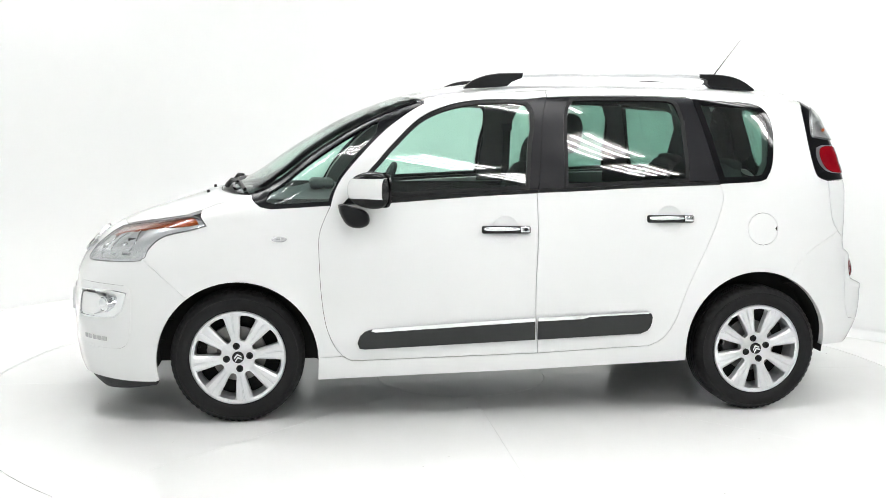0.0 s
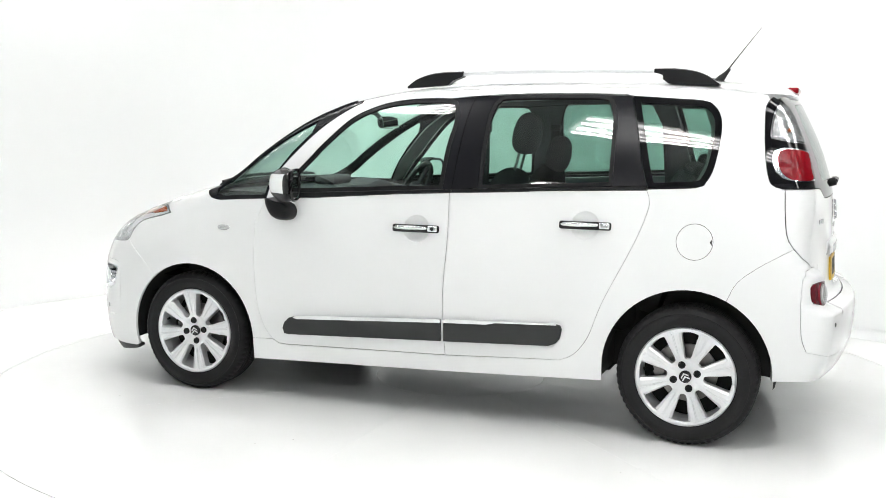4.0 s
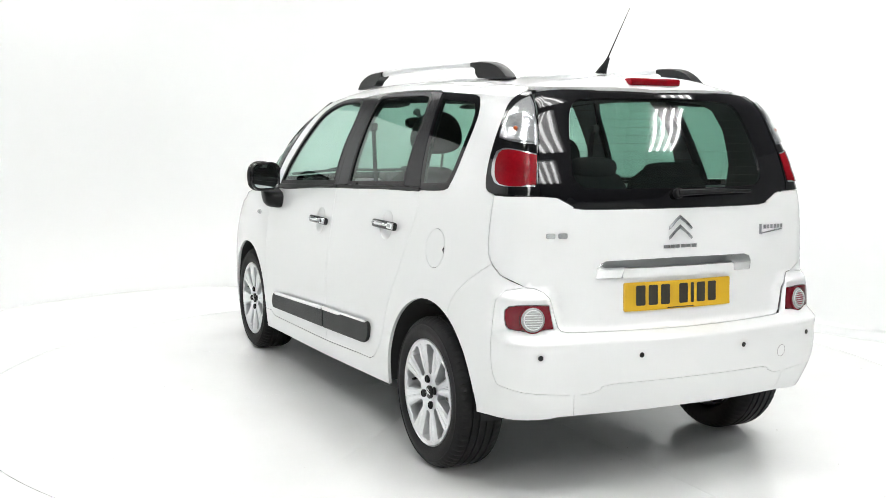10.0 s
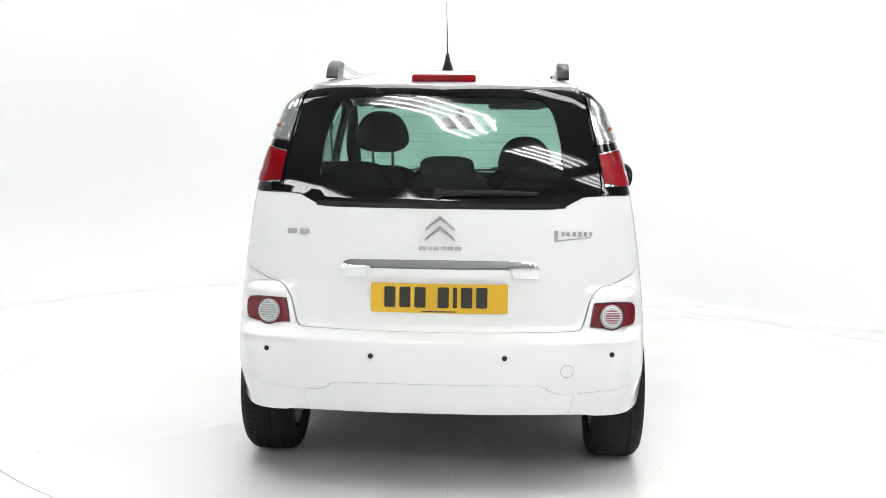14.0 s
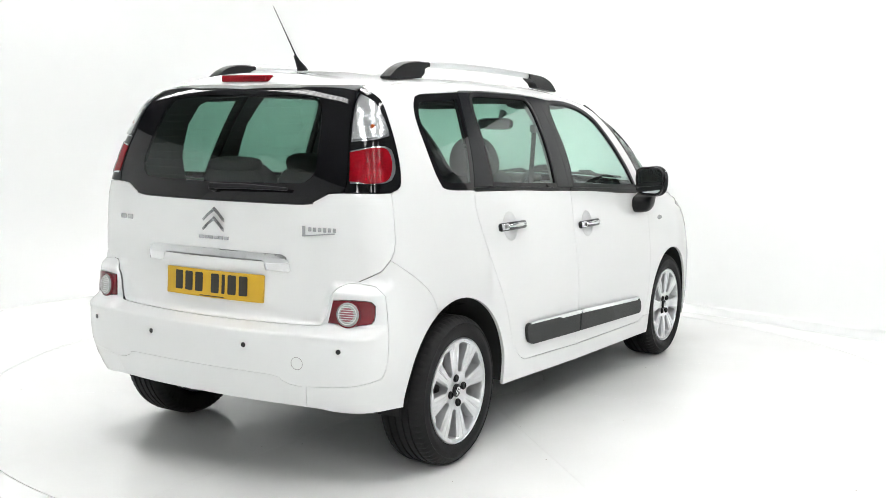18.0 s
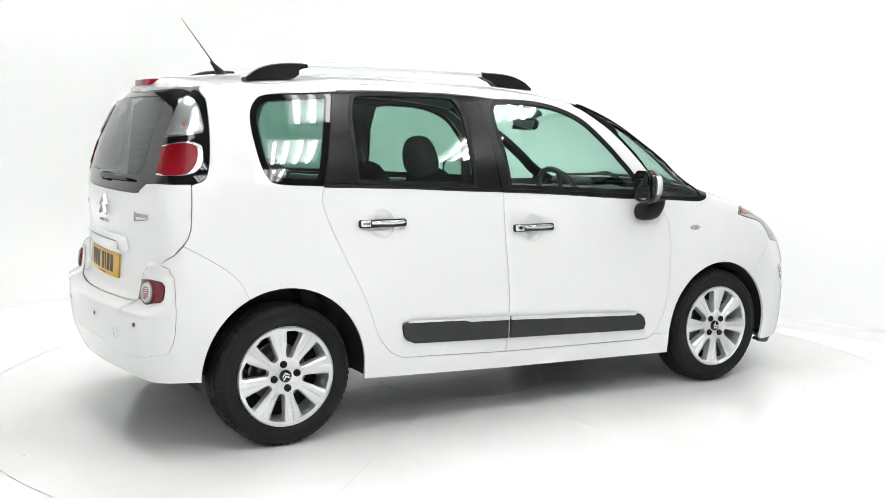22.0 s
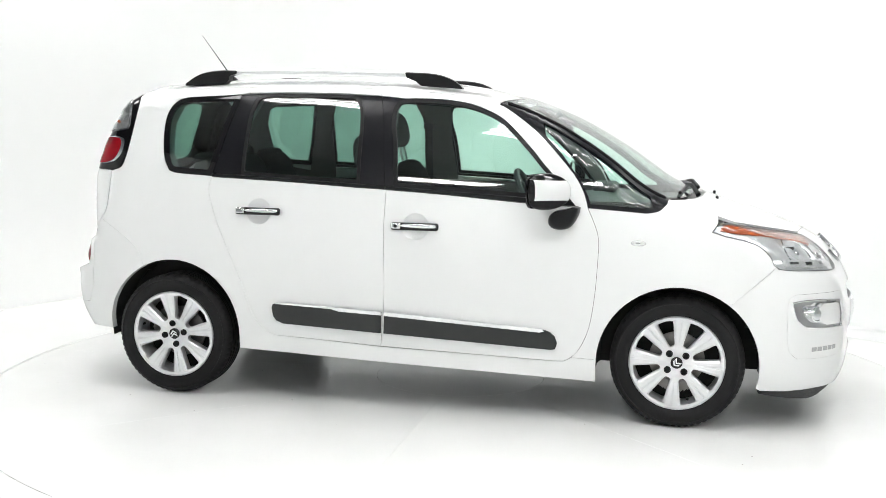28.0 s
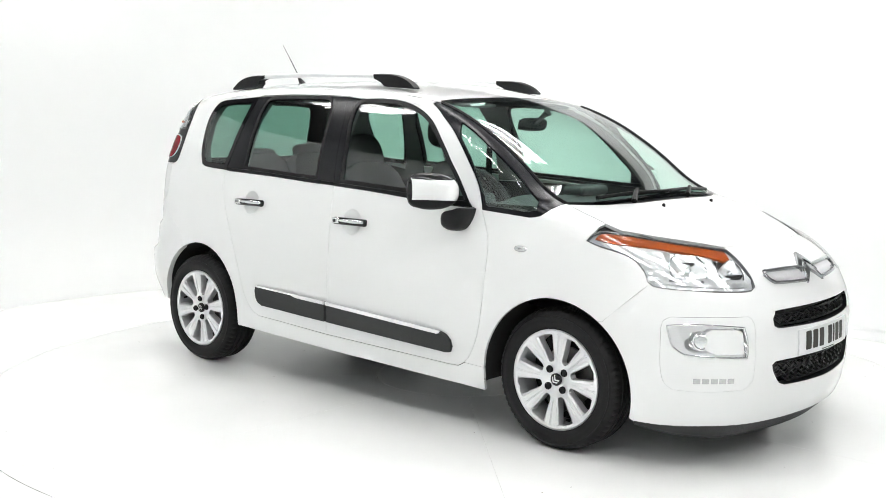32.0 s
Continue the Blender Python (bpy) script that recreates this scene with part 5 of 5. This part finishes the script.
def front_fog(s):
    ins = INSERT
    pocket = close([run("nose", "xyz", [(1.772, .768, .612), (1.84, .738, .620), (1.93, .665, .618), (2.004, .558, .606)]), run("nose", "xyz", [(2.004, .558, .606), (2.020, .548, .54), (2.021, .548, .482)]), run("nose", "xyz", [(2.021, .548, .482), (1.94, .665, .488), (1.845, .742, .498)]), run("nose", "xyz", [(1.845, .742, .498), (1.80, .762, .53), (1.772, .768, .612)])])
    sink = lambda q: .003 + .030 * ease((q[:, 2] - .485) / .10) * ease((.775 - np.abs(q[:, 1])) / .07)
    p = panel("bumper_insert", "nose", ins, PAINT, car, "white bumper insert with a chrome fog lamp pocket", side=s, holes=[pocket], gap=.0006, step=.03)
    panel("pocket", "nose", pocket, CHROME, p, "chrome pocket", side=s, lift=-.002, gap=-.001, depth=0, step=.012, bulge=lambda q: -sink(q))
    wall_pts = onto("nose", dense(pocket, .02))
    n = outward(wall_pts)
    bm = bmesh.new()
    a = [bm.verts.new(tuple(v * (1, s, 1))) for v in wall_pts + n * .003]
    b = [bm.verts.new(tuple(v * (1, s, 1))) for v in wall_pts - n * (.004 + sink(wall_pts))[:, None]]
    for k in range(len(a)):
        j = (k + 1) % len(a)
        bm.faces.new((a[k], a[j], b[j], b[k]))
    bmesh.ops.recalc_face_normals(bm, faces=bm.faces)
    part("pocket_wall", bm, CHROME, p, "chrome pocket wall")
    bm = bmesh.new()
    tube(bm, [Vector(v * (1, s, 1)) for v in wall_pts + n * .0005], .004, 6, closed=True)
    part("pocket_rim", bm, CHROME, p, "thin chrome rim", smooth=True)
    pod = close([run("nose", "xyz", [(1.925, .670, .600), (1.985, .585, .597), (2.000, .565, .59)]), run("nose", "xyz", [(2.003, .562, .58), (2.012, .560, .50)], curved=False), run("nose", "xyz", [(2.005, .570, .496), (1.94, .660, .500)]), run("nose", "xyz", [(1.94, .660, .500), (1.905, .688, .52), (1.898, .695, .555), (1.905, .688, .585), (1.925, .670, .600)])])
    panel("pod", "nose", pod, PAINT, p, "white rounded pod", side=s, lift=-.002, gap=0, depth=.024, step=.02)
    cu, cv = chart("nose", np.array([[1.893, .697, .553]]))[0]
    m = spot("nose", cu, cv, s, -.012)
    disc("fog_lamp", .031, -.02, .004, m, REFLECT, p, "round clear fog lamp", dome=.008)
    bm = bmesh.new()
    lathe(bm, [(.037, -.02), (.037, .006), (.032, .008), (.031, .002)], 30, "z")
    for v in bm.verts:
        v.co = m @ v.co
    part("fog_ring", bm, CHROME, p, smooth=True)
    for k in range(5):
        u0, u1 = k / 5, (k + .86) / 5
        e0, e1 = np.array([1.872, .718]), np.array([1.992, .590])
        q = [tuple(e0 + (e1 - e0) * u) for u in (u0, (u0 + u1) / 2, u1)]
        st = close([run("nose", "xyz", [(x, y, .402) for x, y in q]), run("nose", "xyz", [(x, y, .380) for x, y in q[::-1]])])
        panel("day_lamp", "nose", st, CLEAR, p, "small clear daytime lamp", side=s, lift=.002, gap=.001, depth=.006, step=.02)


def grille(outline, rows, name):
    back = panel(name, "nose", outline, GLOSSB, car, "black honeycomb grille", lift=-.045, gap=-.012, depth=0, step=.05)
    wall_pts = onto("nose", dense(outline, .03))
    n = outward(wall_pts)
    bm = bmesh.new()
    a = [bm.verts.new(tuple(v)) for v in wall_pts - n * .004]
    b = [bm.verts.new(tuple(v)) for v in wall_pts - n * .05]
    for k in range(len(a)):
        bm.faces.new((a[k], a[(k + 1) % len(a)], b[(k + 1) % len(a)], b[k]))
    part("surround", bm, BLACK, back, "black grille surround")
    lo, hi = outline.min(0), outline.max(0)
    for r in range(rows):
        z = lo[1] + (hi[1] - lo[1]) * (r + .5) / rows
        half = (hi[1] - lo[1]) / rows * .5
        u = np.arange(lo[0], hi[0] + .01, .026)
        for up in (1, -1):
            pts = [(x, z + up * half * (.95 if (k + r) % 2 else .12)) for k, x in enumerate(u)]
            pts = [p for p in pts if within(inset(outline, .004), np.array([p]))[0]]
            if len(pts) > 2:
                q = onto("nose", pts)
                q = q - outward(q) * .022
                bm = bmesh.new()
                tube(bm, [Vector(v) for v in q], .0042, 5)
                part("grille_bar", bm, BLACK, back)


def front_emblem():
    m = spot("front", 0, .815, 1, .006)
    for s in (1, -1):
        pts = [(.035, .800), (.10, .806), (.20, .808), (.335, .806), (.345, .795), (.335, .775), (.315, .762), (.20, .757), (.095, .754), (.07, .757)]
        q = onto("front", dense(np.array(pts), .03))
        q = (q + outward(q) * .006) * (1, s, 1)
        bm = bmesh.new()
        tube(bm, [Vector(v) for v in q], .008, 6, closed=True)
        part("grille_wing", bm, DARKCHROME, car, "chrome frame beside the emblem", smooth=True)
        qi = inset(np.array(pts), .008)
        panel("grille_inlay", "front", qi, SATIN, car, "bright ribbed inlay in the chrome frame", side=s, lift=.004, gap=0, depth=.004, step=.008, bulge=lambda q: .0014 * np.cos((q[:, 2] - .781) * 2 * math.pi / .026))
    for dz in (.852, .812):
        o = dense(np.array([(x, dz + y) for x, y in chevron(.080, .050, .022)]), .02)
        panel("front_emblem", "front", o, DARKCHROME, car, "raised chrome chevron", lift=.012, gap=0, depth=.014, step=.012, bulge=lambda q: .004 * np.cos(q[:, 1] * 30))


def wiper(p0, p1, a0, a1):
    bm = bmesh.new()
    tube(bm, [p0, tuple((np.array(p0) + np.array(p1)) / 2 + (0, 0, .008)), p1], .009, 6)
    w = part("windscreen_wiper", bm, BLACK, car, "black windscreen wiper", smooth=True)
    bm = bmesh.new()
    tube(bm, [a0, tuple((np.array(a0) + np.array(a1)) / 2 + (0, 0, .02)), a1], [.014, .011, .007], 6)
    part("wiper_arm", bm, BLACK, w, smooth=True)


def on_top(x, y, h):
    q = onto("top", [(x, y)])[0]
    return (x, y, q[2] + h)


for s in (1, -1):
    headlamp(s)
    tail_lamp(s)
    rear_fog(s)
    door_mirror(s)
    roof_rail(s)
    front_fog(s)
    doors = [o for o in car.children if o.name.startswith(("front_door", "rear_door")) and (o.data.vertices[0].co.y > 0) == (s > 0)]
    for o in doors:
        if o.name.startswith("front"):
            door_handle("side", .012, .908, s, o)
            disc("door_lock", .009, -.006, .001, spot("side", -.079, .908, s, .0345), GLOSSB, o, "round chrome door lock", dome=.002, n=16)
        else:
            door_handle("side", -.800, .957, s, o)
    m = spot("side", 1.075, .866, s, .001)
    piece("side_repeater", [(.036 * math.cos(a), .014 * math.sin(a)) for a in np.linspace(0, 2 * math.pi, 20, endpoint=False)], 0, .006, m, CLEAR, car, "small clear oval side lamp", .004)
    piece("repeater_mark", rect(.018, .006), .006, .007, m, DARKCHROME, car)
    for yy, zz in ((.645, .563), (.246, .556)):
        disc("parking_sensor", .010, -.002, .0015, spot("rear", yy, zz, s), GLOSSB, car, "small black parking sensor", n=16)
    disc("washer_jet", .008, -.004, .008, Matrix.Translation(on_top(1.44, .23 * s, 0)), BLACK, car, "small black washer jet", dome=.006, n=10)

plate("rear", .757, YELLOW, "yellow rear number plate", "rear_plate")
plate("front", .513, WHITEPL, "white front number plate", "front_plate")
grille(GRILLE_UP, 2, "upper_grille")
grille(GRILLE_LOW, 3, "lower_grille")
front_emblem()

# tailgate trim
DULL = shader("satin_chrome_letters", (.50, .51, .52), .25, metal=1, stain=.1)
gate = [o for o in car.children if o.name.startswith("tailgate")][0]
u_bar = [(.374, .834), (.372, .870), (.360, .890), (.335, .899), (0, .902)]
inner_u = [(0, .874), (.255, .873), (.268, .862), (.272, .836)]
outline = [(-x, z) for x, z in u_bar] + [(x, z) for x, z in u_bar[::-1]][1:] + [(x, z) for x, z in inner_u[::-1]] + [(-x, z) for x, z in inner_u][1:]
panel("chrome_grip", "rear", dense(np.array(outline), .025), CHROME, gate, "chrome bar above the plate", lift=.006, gap=0, depth=.03, step=.007, bulge=lambda q: .012 * np.minimum(np.clip((.903 - q[:, 2]) / .030, 0, 1), np.sqrt(np.clip((.377 - np.abs(q[:, 1])) / .03, 0, 1))) - .10 * np.clip(.866 - q[:, 2], 0, 1))
panel("grip_fill", "rear", dense(np.array([(-.27, .834), (.27, .834), (.262, .868), (-.262, .868)]), .03), PAINT, gate, lift=.018, gap=0, depth=.02, step=.05)
em = spot("rear", 0, 1.067, 1, .002)
chevrons(em, .054, .046, .015, .038, gate, "emblem", DULL)
for k, w in enumerate((.020, .008, .016, .020, .022, .020, .022)):
    xx = (-.078, -.058, -.044, -.023, .004, .030, .057)[k]
    piece("name_bar", rect(w, .013), 0, .004, spot("rear", 0, .945, 1, .001) @ Matrix.Translation((xx + w / 2, 0, 0)), DULL, gate)
for yy in (.560, .512):
    piece("model_bar", rect(.036, .020, .006), 0, .004, spot("rear", yy, .998, 1, .001), DULL, gate)
for k, (yy, h) in enumerate(((-.432, .040), (-.458, .016), (-.478, .016), (-.500, .016), (-.522, .018), (-.542, .016), (-.562, .016))):
    piece("script_bar", rect(.012, h), 0, .003, spot("rear", yy, 1.002 - (.008 if k == 0 else 0), 1, .001), DULL, gate)
piece("script_bar", rect(.13, .005), 0, .003, spot("rear", -.50, .983, 1, .001) @ pose(0, 0, 0, 0, 0, 6), DULL, gate)

# roof spoiler with the high brake lamp
half_lip = spline([(-1.44, 0), (-1.45, .30), (-1.475, .455), (-1.535, .485), (-1.578, .44), (-1.625, .28), (-1.645, 0)], .04)
sp = close([np.array([(x, y) for x, y in half_lip] + [(x, -y) for x, y in half_lip[::-1][1:-1]])])
panel("roof_spoiler", "top", sp, PAINT, car, "white roof spoiler lip", gap=0, depth=.03, step=.03, bulge=lambda q: .017 * np.clip((-1.46 - q[:, 0]) / .15, 0, 1) * ease((.485 - np.abs(q[:, 1])) / .30))
bm = bmesh.new()
box(bm, (-1.650, -.122, 1.566), (-1.600, .122, 1.594), .007, 3)
part("high_brake_lamp", bm, RED, car, "red high brake lamp", smooth=True)

# aerial, wipers
bm = bmesh.new()
tube(bm, [(-1.265, 0, 1.622), (-1.275, 0, 1.640), (-1.300, 0, 1.668), (-1.318, 0, 1.690)], [.028, .020, .011, .007], 12)
aer = part("aerial", bm, BLACK, car, "black roof aerial leaning back", smooth=True)
bm = bmesh.new()
tube(bm, [(-1.300, 0, 1.675), (-1.380, 0, 1.782), (-1.459, 0, 1.886)], [.0036, .0022, .0013], 8)
part("aerial_rod", bm, BLACK, aer, "thin black aerial rod", smooth=True)
bm = bmesh.new()
a, b = (Vector(spot("rear", u, v, 1, .02).translation) for u, v in ((.015, 1.146), (-.36, 1.146)))
tube(bm, [a, (a + b) / 2 + Vector((-.012, 0, .004)), b], [.013, .011, .006], 8)
rw = part("rear_wiper", bm, BLACK, car, "black rear wiper", smooth=True)
disc("wiper_pivot", .020, -.02, .014, spot("rear", .008, 1.146, 1, .006), BLACK, rw, dome=.006)
wiper(on_top(1.255, -.50, .012), on_top(1.315, .05, .012), on_top(1.345, -.33, .005), on_top(1.285, -.20, .022))
wiper(on_top(1.315, .02, .014), on_top(1.240, .56, .012), on_top(1.350, .16, .005), on_top(1.290, .30, .022))


# heater wires on the rear glass
glass = [o for o in car.children if o.name.startswith("rear_window")][0]
WIRE = shader("heater_wire", (.06, .03, .025), .8, stain=.1, spec=.1)
for k in range(10):
    z = 1.185 + .031 * k
    half = .452 - .006 * k
    q = onto("rear", [(u, z) for u in np.linspace(-half, half, 15)])
    q = q - outward(q) * .003
    bm = bmesh.new()
    tube(bm, [Vector(v) for v in q], .0004, 4)
    part("heater_wire", bm, WIRE, glass)

# fuel flap notch, towing eye cap, silencer and hanger under the tail
flap = [o for o in car.children_recursive if o.name.startswith("fuel_flap")][0]
piece("flap_notch", [(-.004, -.014), (.006, 0), (-.004, .014)], 0, .002, spot("side", -1.353, .908, 1, 0) @ pose(0, 0, 0, 0, 0, 180), BLACK, flap)
m = spot("rear", -.478, .505, 1, .0002)
bm = bmesh.new()
tube(bm, [m @ Vector((.024 * math.cos(a), .024 * math.sin(a), 0)) for a in np.linspace(0, 2 * math.pi, 28, endpoint=False)], .0009, 4, closed=True)
part("towing_eye_cap", bm, STEEL, car, "round white towing eye cover", smooth=True)

# a small paper disc at the top of the windscreen
pane = [o for o in car.children if o.name.startswith("windscreen") and not o.name.startswith("windscreen_")][0]
stick = panel("windscreen_sticker", "top", dense(np.array([(.486, -.47), (.512, -.49), (.526, -.40), (.498, -.36)]), .02), WHITEPL, pane, "small white paper sticker", lift=-.004, gap=0, depth=.001, step=.03)

# ---- the cabin ----
def pad(c, r, power=4., lean=0., n=(20, 14)):
    """A cushioned block, leaning back by so many degrees."""
    bm = bmesh.new()
    bmesh.ops.create_uvsphere(bm, u_segments=n[0], v_segments=n[1], radius=1)
    turn = pose(*c, 0, lean, 0)
    for v in bm.verts:
        d = v.co
        k = (abs(d.x) ** power + abs(d.y) ** power + abs(d.z) ** power) ** (-1 / power)
        v.co = turn @ Vector((d.x * k * r[0], d.y * k * r[1], d.z * k * r[2]))
    return bm


def front_seat(y, drop):
    """A front seat; its headrest is pushed down by drop."""
    e = part("front_seat", pad((.16, y, .52), (.26, .24, .10), 3.5, -6), FABRIC, car, "charcoal fabric front seat", smooth=True)
    part("backrest", pad((-.235, y, .86), (.085, .235, .34), 3.2, -17), FABRIC, e, "charcoal fabric backrest", smooth=True)
    rest = pad((-.395 + .25 * drop, y, 1.360 - drop), (.060, .130, .104), 2.6, -10)
    for v in rest.verts:
        v.co.y = y + (v.co.y - y) * (1 - .20 * (v.co.z - 1.360 + drop) / .104)
    part("headrest", rest, FABRIC, e, "charcoal fabric headrest", smooth=True)
    for d in (-.05, .05):
        bm = bmesh.new()
        tube(bm, [(-.325, y + d, 1.10), (-.375 + .25 * drop, y + d, 1.30 - drop)], .007, 8)
        part("headrest_post", bm, STEEL, e, "steel headrest post", smooth=True)


def rear_seat(y, w):
    e = part("rear_seat", pad((-.78, y, .54), (.24, w, .10), 3.5, -5), FABRIC, car, "charcoal fabric rear seat", smooth=True)
    part("backrest", pad((-1.13, y, .87), (.075, w * 1.03, .35), 4.5, -14), FABRIC, e, "charcoal fabric backrest", smooth=True)
    part("headrest", pad((-1.225, y, 1.205 if y else 1.222), (.045, w * .72 if y else .115, .035 if y else .045), 3.2, -10), FABRIC, e, "low charcoal headrest", smooth=True)


def seat_belt(y):
    """A dark strap from the pillar to the seat, with its guide."""
    s = 1 if y > 0 else -1
    bm = bmesh.new()
    pts = [Vector(q) for q in ((-.268, s * .640, 1.375), (-.262, s * .628, 1.20), (-.25, s * .612, 1.0), (-.22, s * .60, .62))]
    rows = [[bm.verts.new(q + Vector((d, s * e, 0))) for d, e in ((-.023, 0), (.023, 0), (.023, .003), (-.023, .003))] for q in pts]
    for a, b in zip(rows, rows[1:]):
        for k in range(4):
            bm.faces.new((a[k], a[(k + 1) % 4], b[(k + 1) % 4], b[k]))
    bmesh.ops.recalc_face_normals(bm, faces=bm.faces)
    b = part("seat_belt", bm, FABRIC, car, "dark woven seat belt at the pillar")
    bm = bmesh.new()
    box(bm, (-.300, min(s * .630, s * .665), 1.365), (-.236, max(s * .630, s * .665), 1.405), .008, 2)
    part("belt_guide", bm, DASH, b, "dark belt guide", smooth=True)


for y, drop in ((.36, 0), (-.36, .12)):
    front_seat(y, drop)
    seat_belt(y)
for y, w in ((.43, .21), (0, .19), (-.43, .21)):
    rear_seat(y, w)

# facia: a section drawn across the car
bm = bmesh.new()
rows = []
for y in np.linspace(-.73, .73, 25):
    hump = .035 * math.exp(-((y) / .22) ** 2) + .045 * math.exp(-((y + .38) / .17) ** 2)
    sec = [(1.20, .98), (1.05, 1.015 + hump * .2), (.86, 1.03 + hump), (.74, 1.015 + hump), (.70, .97), (.72, .88), (.78, .74), (.92, .62), (1.20, .60)]
    rows.append([bm.verts.new((x, y, z)) for x, z in sec])
for a, b in zip(rows, rows[1:]):
    for k in range(len(a) - 1):
        bm.faces.new((a[k], b[k], b[k + 1], a[k + 1]))
facia = part("facia", bm, DASH, car, "dark moulded facia", smooth=True)
bm = bmesh.new()
rim = [(.98, .785), (1.12, .772), (1.195, .705), (1.30, .56), (1.365, .30), (1.38, 0)]
bm.faces.new([bm.verts.new((x, y, 1.004 + .06 * (x - 1.06))) for x, y in rim + [(x, -y) for x, y in rim[::-1][1:]]])
part("facia_deck", bm, DASH, facia, "dark shelf below the windscreen")
bm = bmesh.new()
box(bm, (.80, -.12, 1.055), (.93, .12, 1.105), .022, 3)
part("instrument_pod", bm, DASH, facia, "raised centre instrument pod", smooth=True)
for y in (.60, .16, -.16, -.62):
    bm = bmesh.new()
    box(bm, (.690, y - .045, .945), (.712, y + .045, 1.005), .012)
    v = part("air_vent", bm, DARKCHROME, facia, "air vent with a bright surround", smooth=True)
    bm = bmesh.new()
    box(bm, (.684, y - .034, .953), (.700, y + .034, .997), .008)
    part("vent_core", bm, GLOSSB, v, smooth=True)
bm = bmesh.new()
box(bm, (.15, -.11, .40), (.80, .11, .74), .03)
part("centre_console", bm, DASH, car, "dark centre console", smooth=True)

# steering wheel on the car's right
hub = Vector((.52, -.37, 1.00))
tilt = pose(*hub, 0, 64, 0)
bm = bmesh.new()
tube(bm, [tilt @ Vector((.185 * math.cos(a), .185 * math.sin(a), 0)) for a in np.linspace(0, 2 * math.pi, 36, endpoint=False)], .016, 8, closed=True)
sw = part("steering_wheel", bm, DASH, car, "dark steering wheel", smooth=True)
bm = bmesh.new()
box(bm, (-.065, -.075, -.02), (.065, .075, .02), .018)
for v in bm.verts:
    v.co = tilt @ v.co
part("wheel_boss", bm, DASH, sw, smooth=True)
for a in (90, 200, 340, 270):
    bm = bmesh.new()
    tube(bm, [tilt @ Vector((0.04 * math.cos(radians(a)), .04 * math.sin(radians(a)), 0)), tilt @ Vector((.18 * math.cos(radians(a)), .18 * math.sin(radians(a)), 0))], .014, 6)
    part("wheel_spoke", bm, DASH, sw, smooth=True)
bm = bmesh.new()
tube(bm, [hub, hub + Vector((.25, 0, -.12))], .04, 10)
part("column", bm, DASH, sw, smooth=True)

# driving mirror and its foot, sun visors
bm = pad((.528, 0, 1.405), (.020, .115, .034), 3.5, 10)
rm = part("driving_mirror", bm, GLOSSB, car, "black driving mirror", smooth=True)
bm = bmesh.new()
bmesh.ops.create_cube(bm, size=1, matrix=pose(.508, 0, 1.402, 0, 10, 0) @ Matrix.Diagonal((.002, .205, .054, 1)))
part("driving_mirror_glass", bm, MIRROR, rm, "mirror glass")
bm = bmesh.new()
tube(bm, [(.545, 0, 1.41), (.60, 0, 1.455), (.62, 0, 1.47)], [.009, .014, .024], 10)
part("mirror_foot", bm, DASH, rm, smooth=True)
for y in (.33, -.33):
    part("sun_visor", pad((.37, y, 1.505), (.075, .16, .012), 4, 8), LINING, car, "grey sun visor", smooth=True)

# linings behind the painted skin
def linings(s):
    """Dark trim on the cabin side of the pillars."""
    strip = close([spline(STRIP_OUT, .03), run("side", "top", along(ROOFLINE, .385, -.93)), [(-.93, 1.549), (-.671, 1.545), (-.36, 1.535), (-.12, 1.520)], spline(GLASS_F[:9], .03)[::-1], [(.80, 1.04)]])
    panel("pillar_lining", "side", strip, TRIM, car, "grey inner pillar trim", side=s, lift=-.030, gap=.004, depth=0, step=.05)
    mid = close([[(-.10, 1.06), (-.13, 1.30), (-.12, 1.52), (-.34, 1.535), (-.285, 1.40), (-.285, 1.06)]])
    panel("pillar_lining", "side", mid, TRIM, car, "grey inner pillar trim", side=s, lift=-.032, gap=0, depth=0, step=.05)
    rear = close([[(-.90, 1.06), (-.90, 1.40), (-.84, 1.54), (-.96, 1.54), (-1.00, 1.40), (-1.07, 1.10), (-1.25, 1.13), (-1.305, 1.25), (-1.32, 1.40), (-1.285, 1.49), (-1.22, 1.522), (-.93, 1.55)],
                  run("side", "top", along(ROOFLINE, -.93, -1.50)), [(-1.545, 1.50), (-1.55, 1.2), (-1.56, 1.0), (-1.2, 1.0)]])
    panel("pillar_lining", "side", rear, TRIM, car, "grey inner pillar trim", side=s, lift=-.032, gap=0, depth=0, step=.05)


for s in (1, -1):
    linings(s)
h = np.array([(.42, 0), (.40, .3), (.36, .56)] + [(x, y - .03) for x, y in along(ROOFLINE, .36, -1.5)] + [(-1.54, .40), (-1.55, 0)])
panel("roof_lining", "top", close([np.vstack([h, (h * (1, -1))[::-1]])]), LINING, car, "pale grey roof lining", lift=-.035, gap=0, depth=0, step=.08)
lin = close([sym(run("stern", "rear", [(0, 1.10), (.50, 1.11), (.60, 1.15)]) + run("stern", "rear", [(.66, 1.10), (.66, .70), (.3, .70), (0, .70)], curved=False))])
panel("tailgate_lining", "stern", lin, DASH, car, "dark tailgate trim", lift=-.03, gap=0, depth=0, step=.06)

for x, y, rx, ry in ((-1.70, .47, .10, .13), (-1.66, -.42, .08, .10)):
    part("silencer", pad((x, y, .335), (rx, ry, .035), 2.4), DARKM, car, "dark silencer under the tail", smooth=True)


motions()
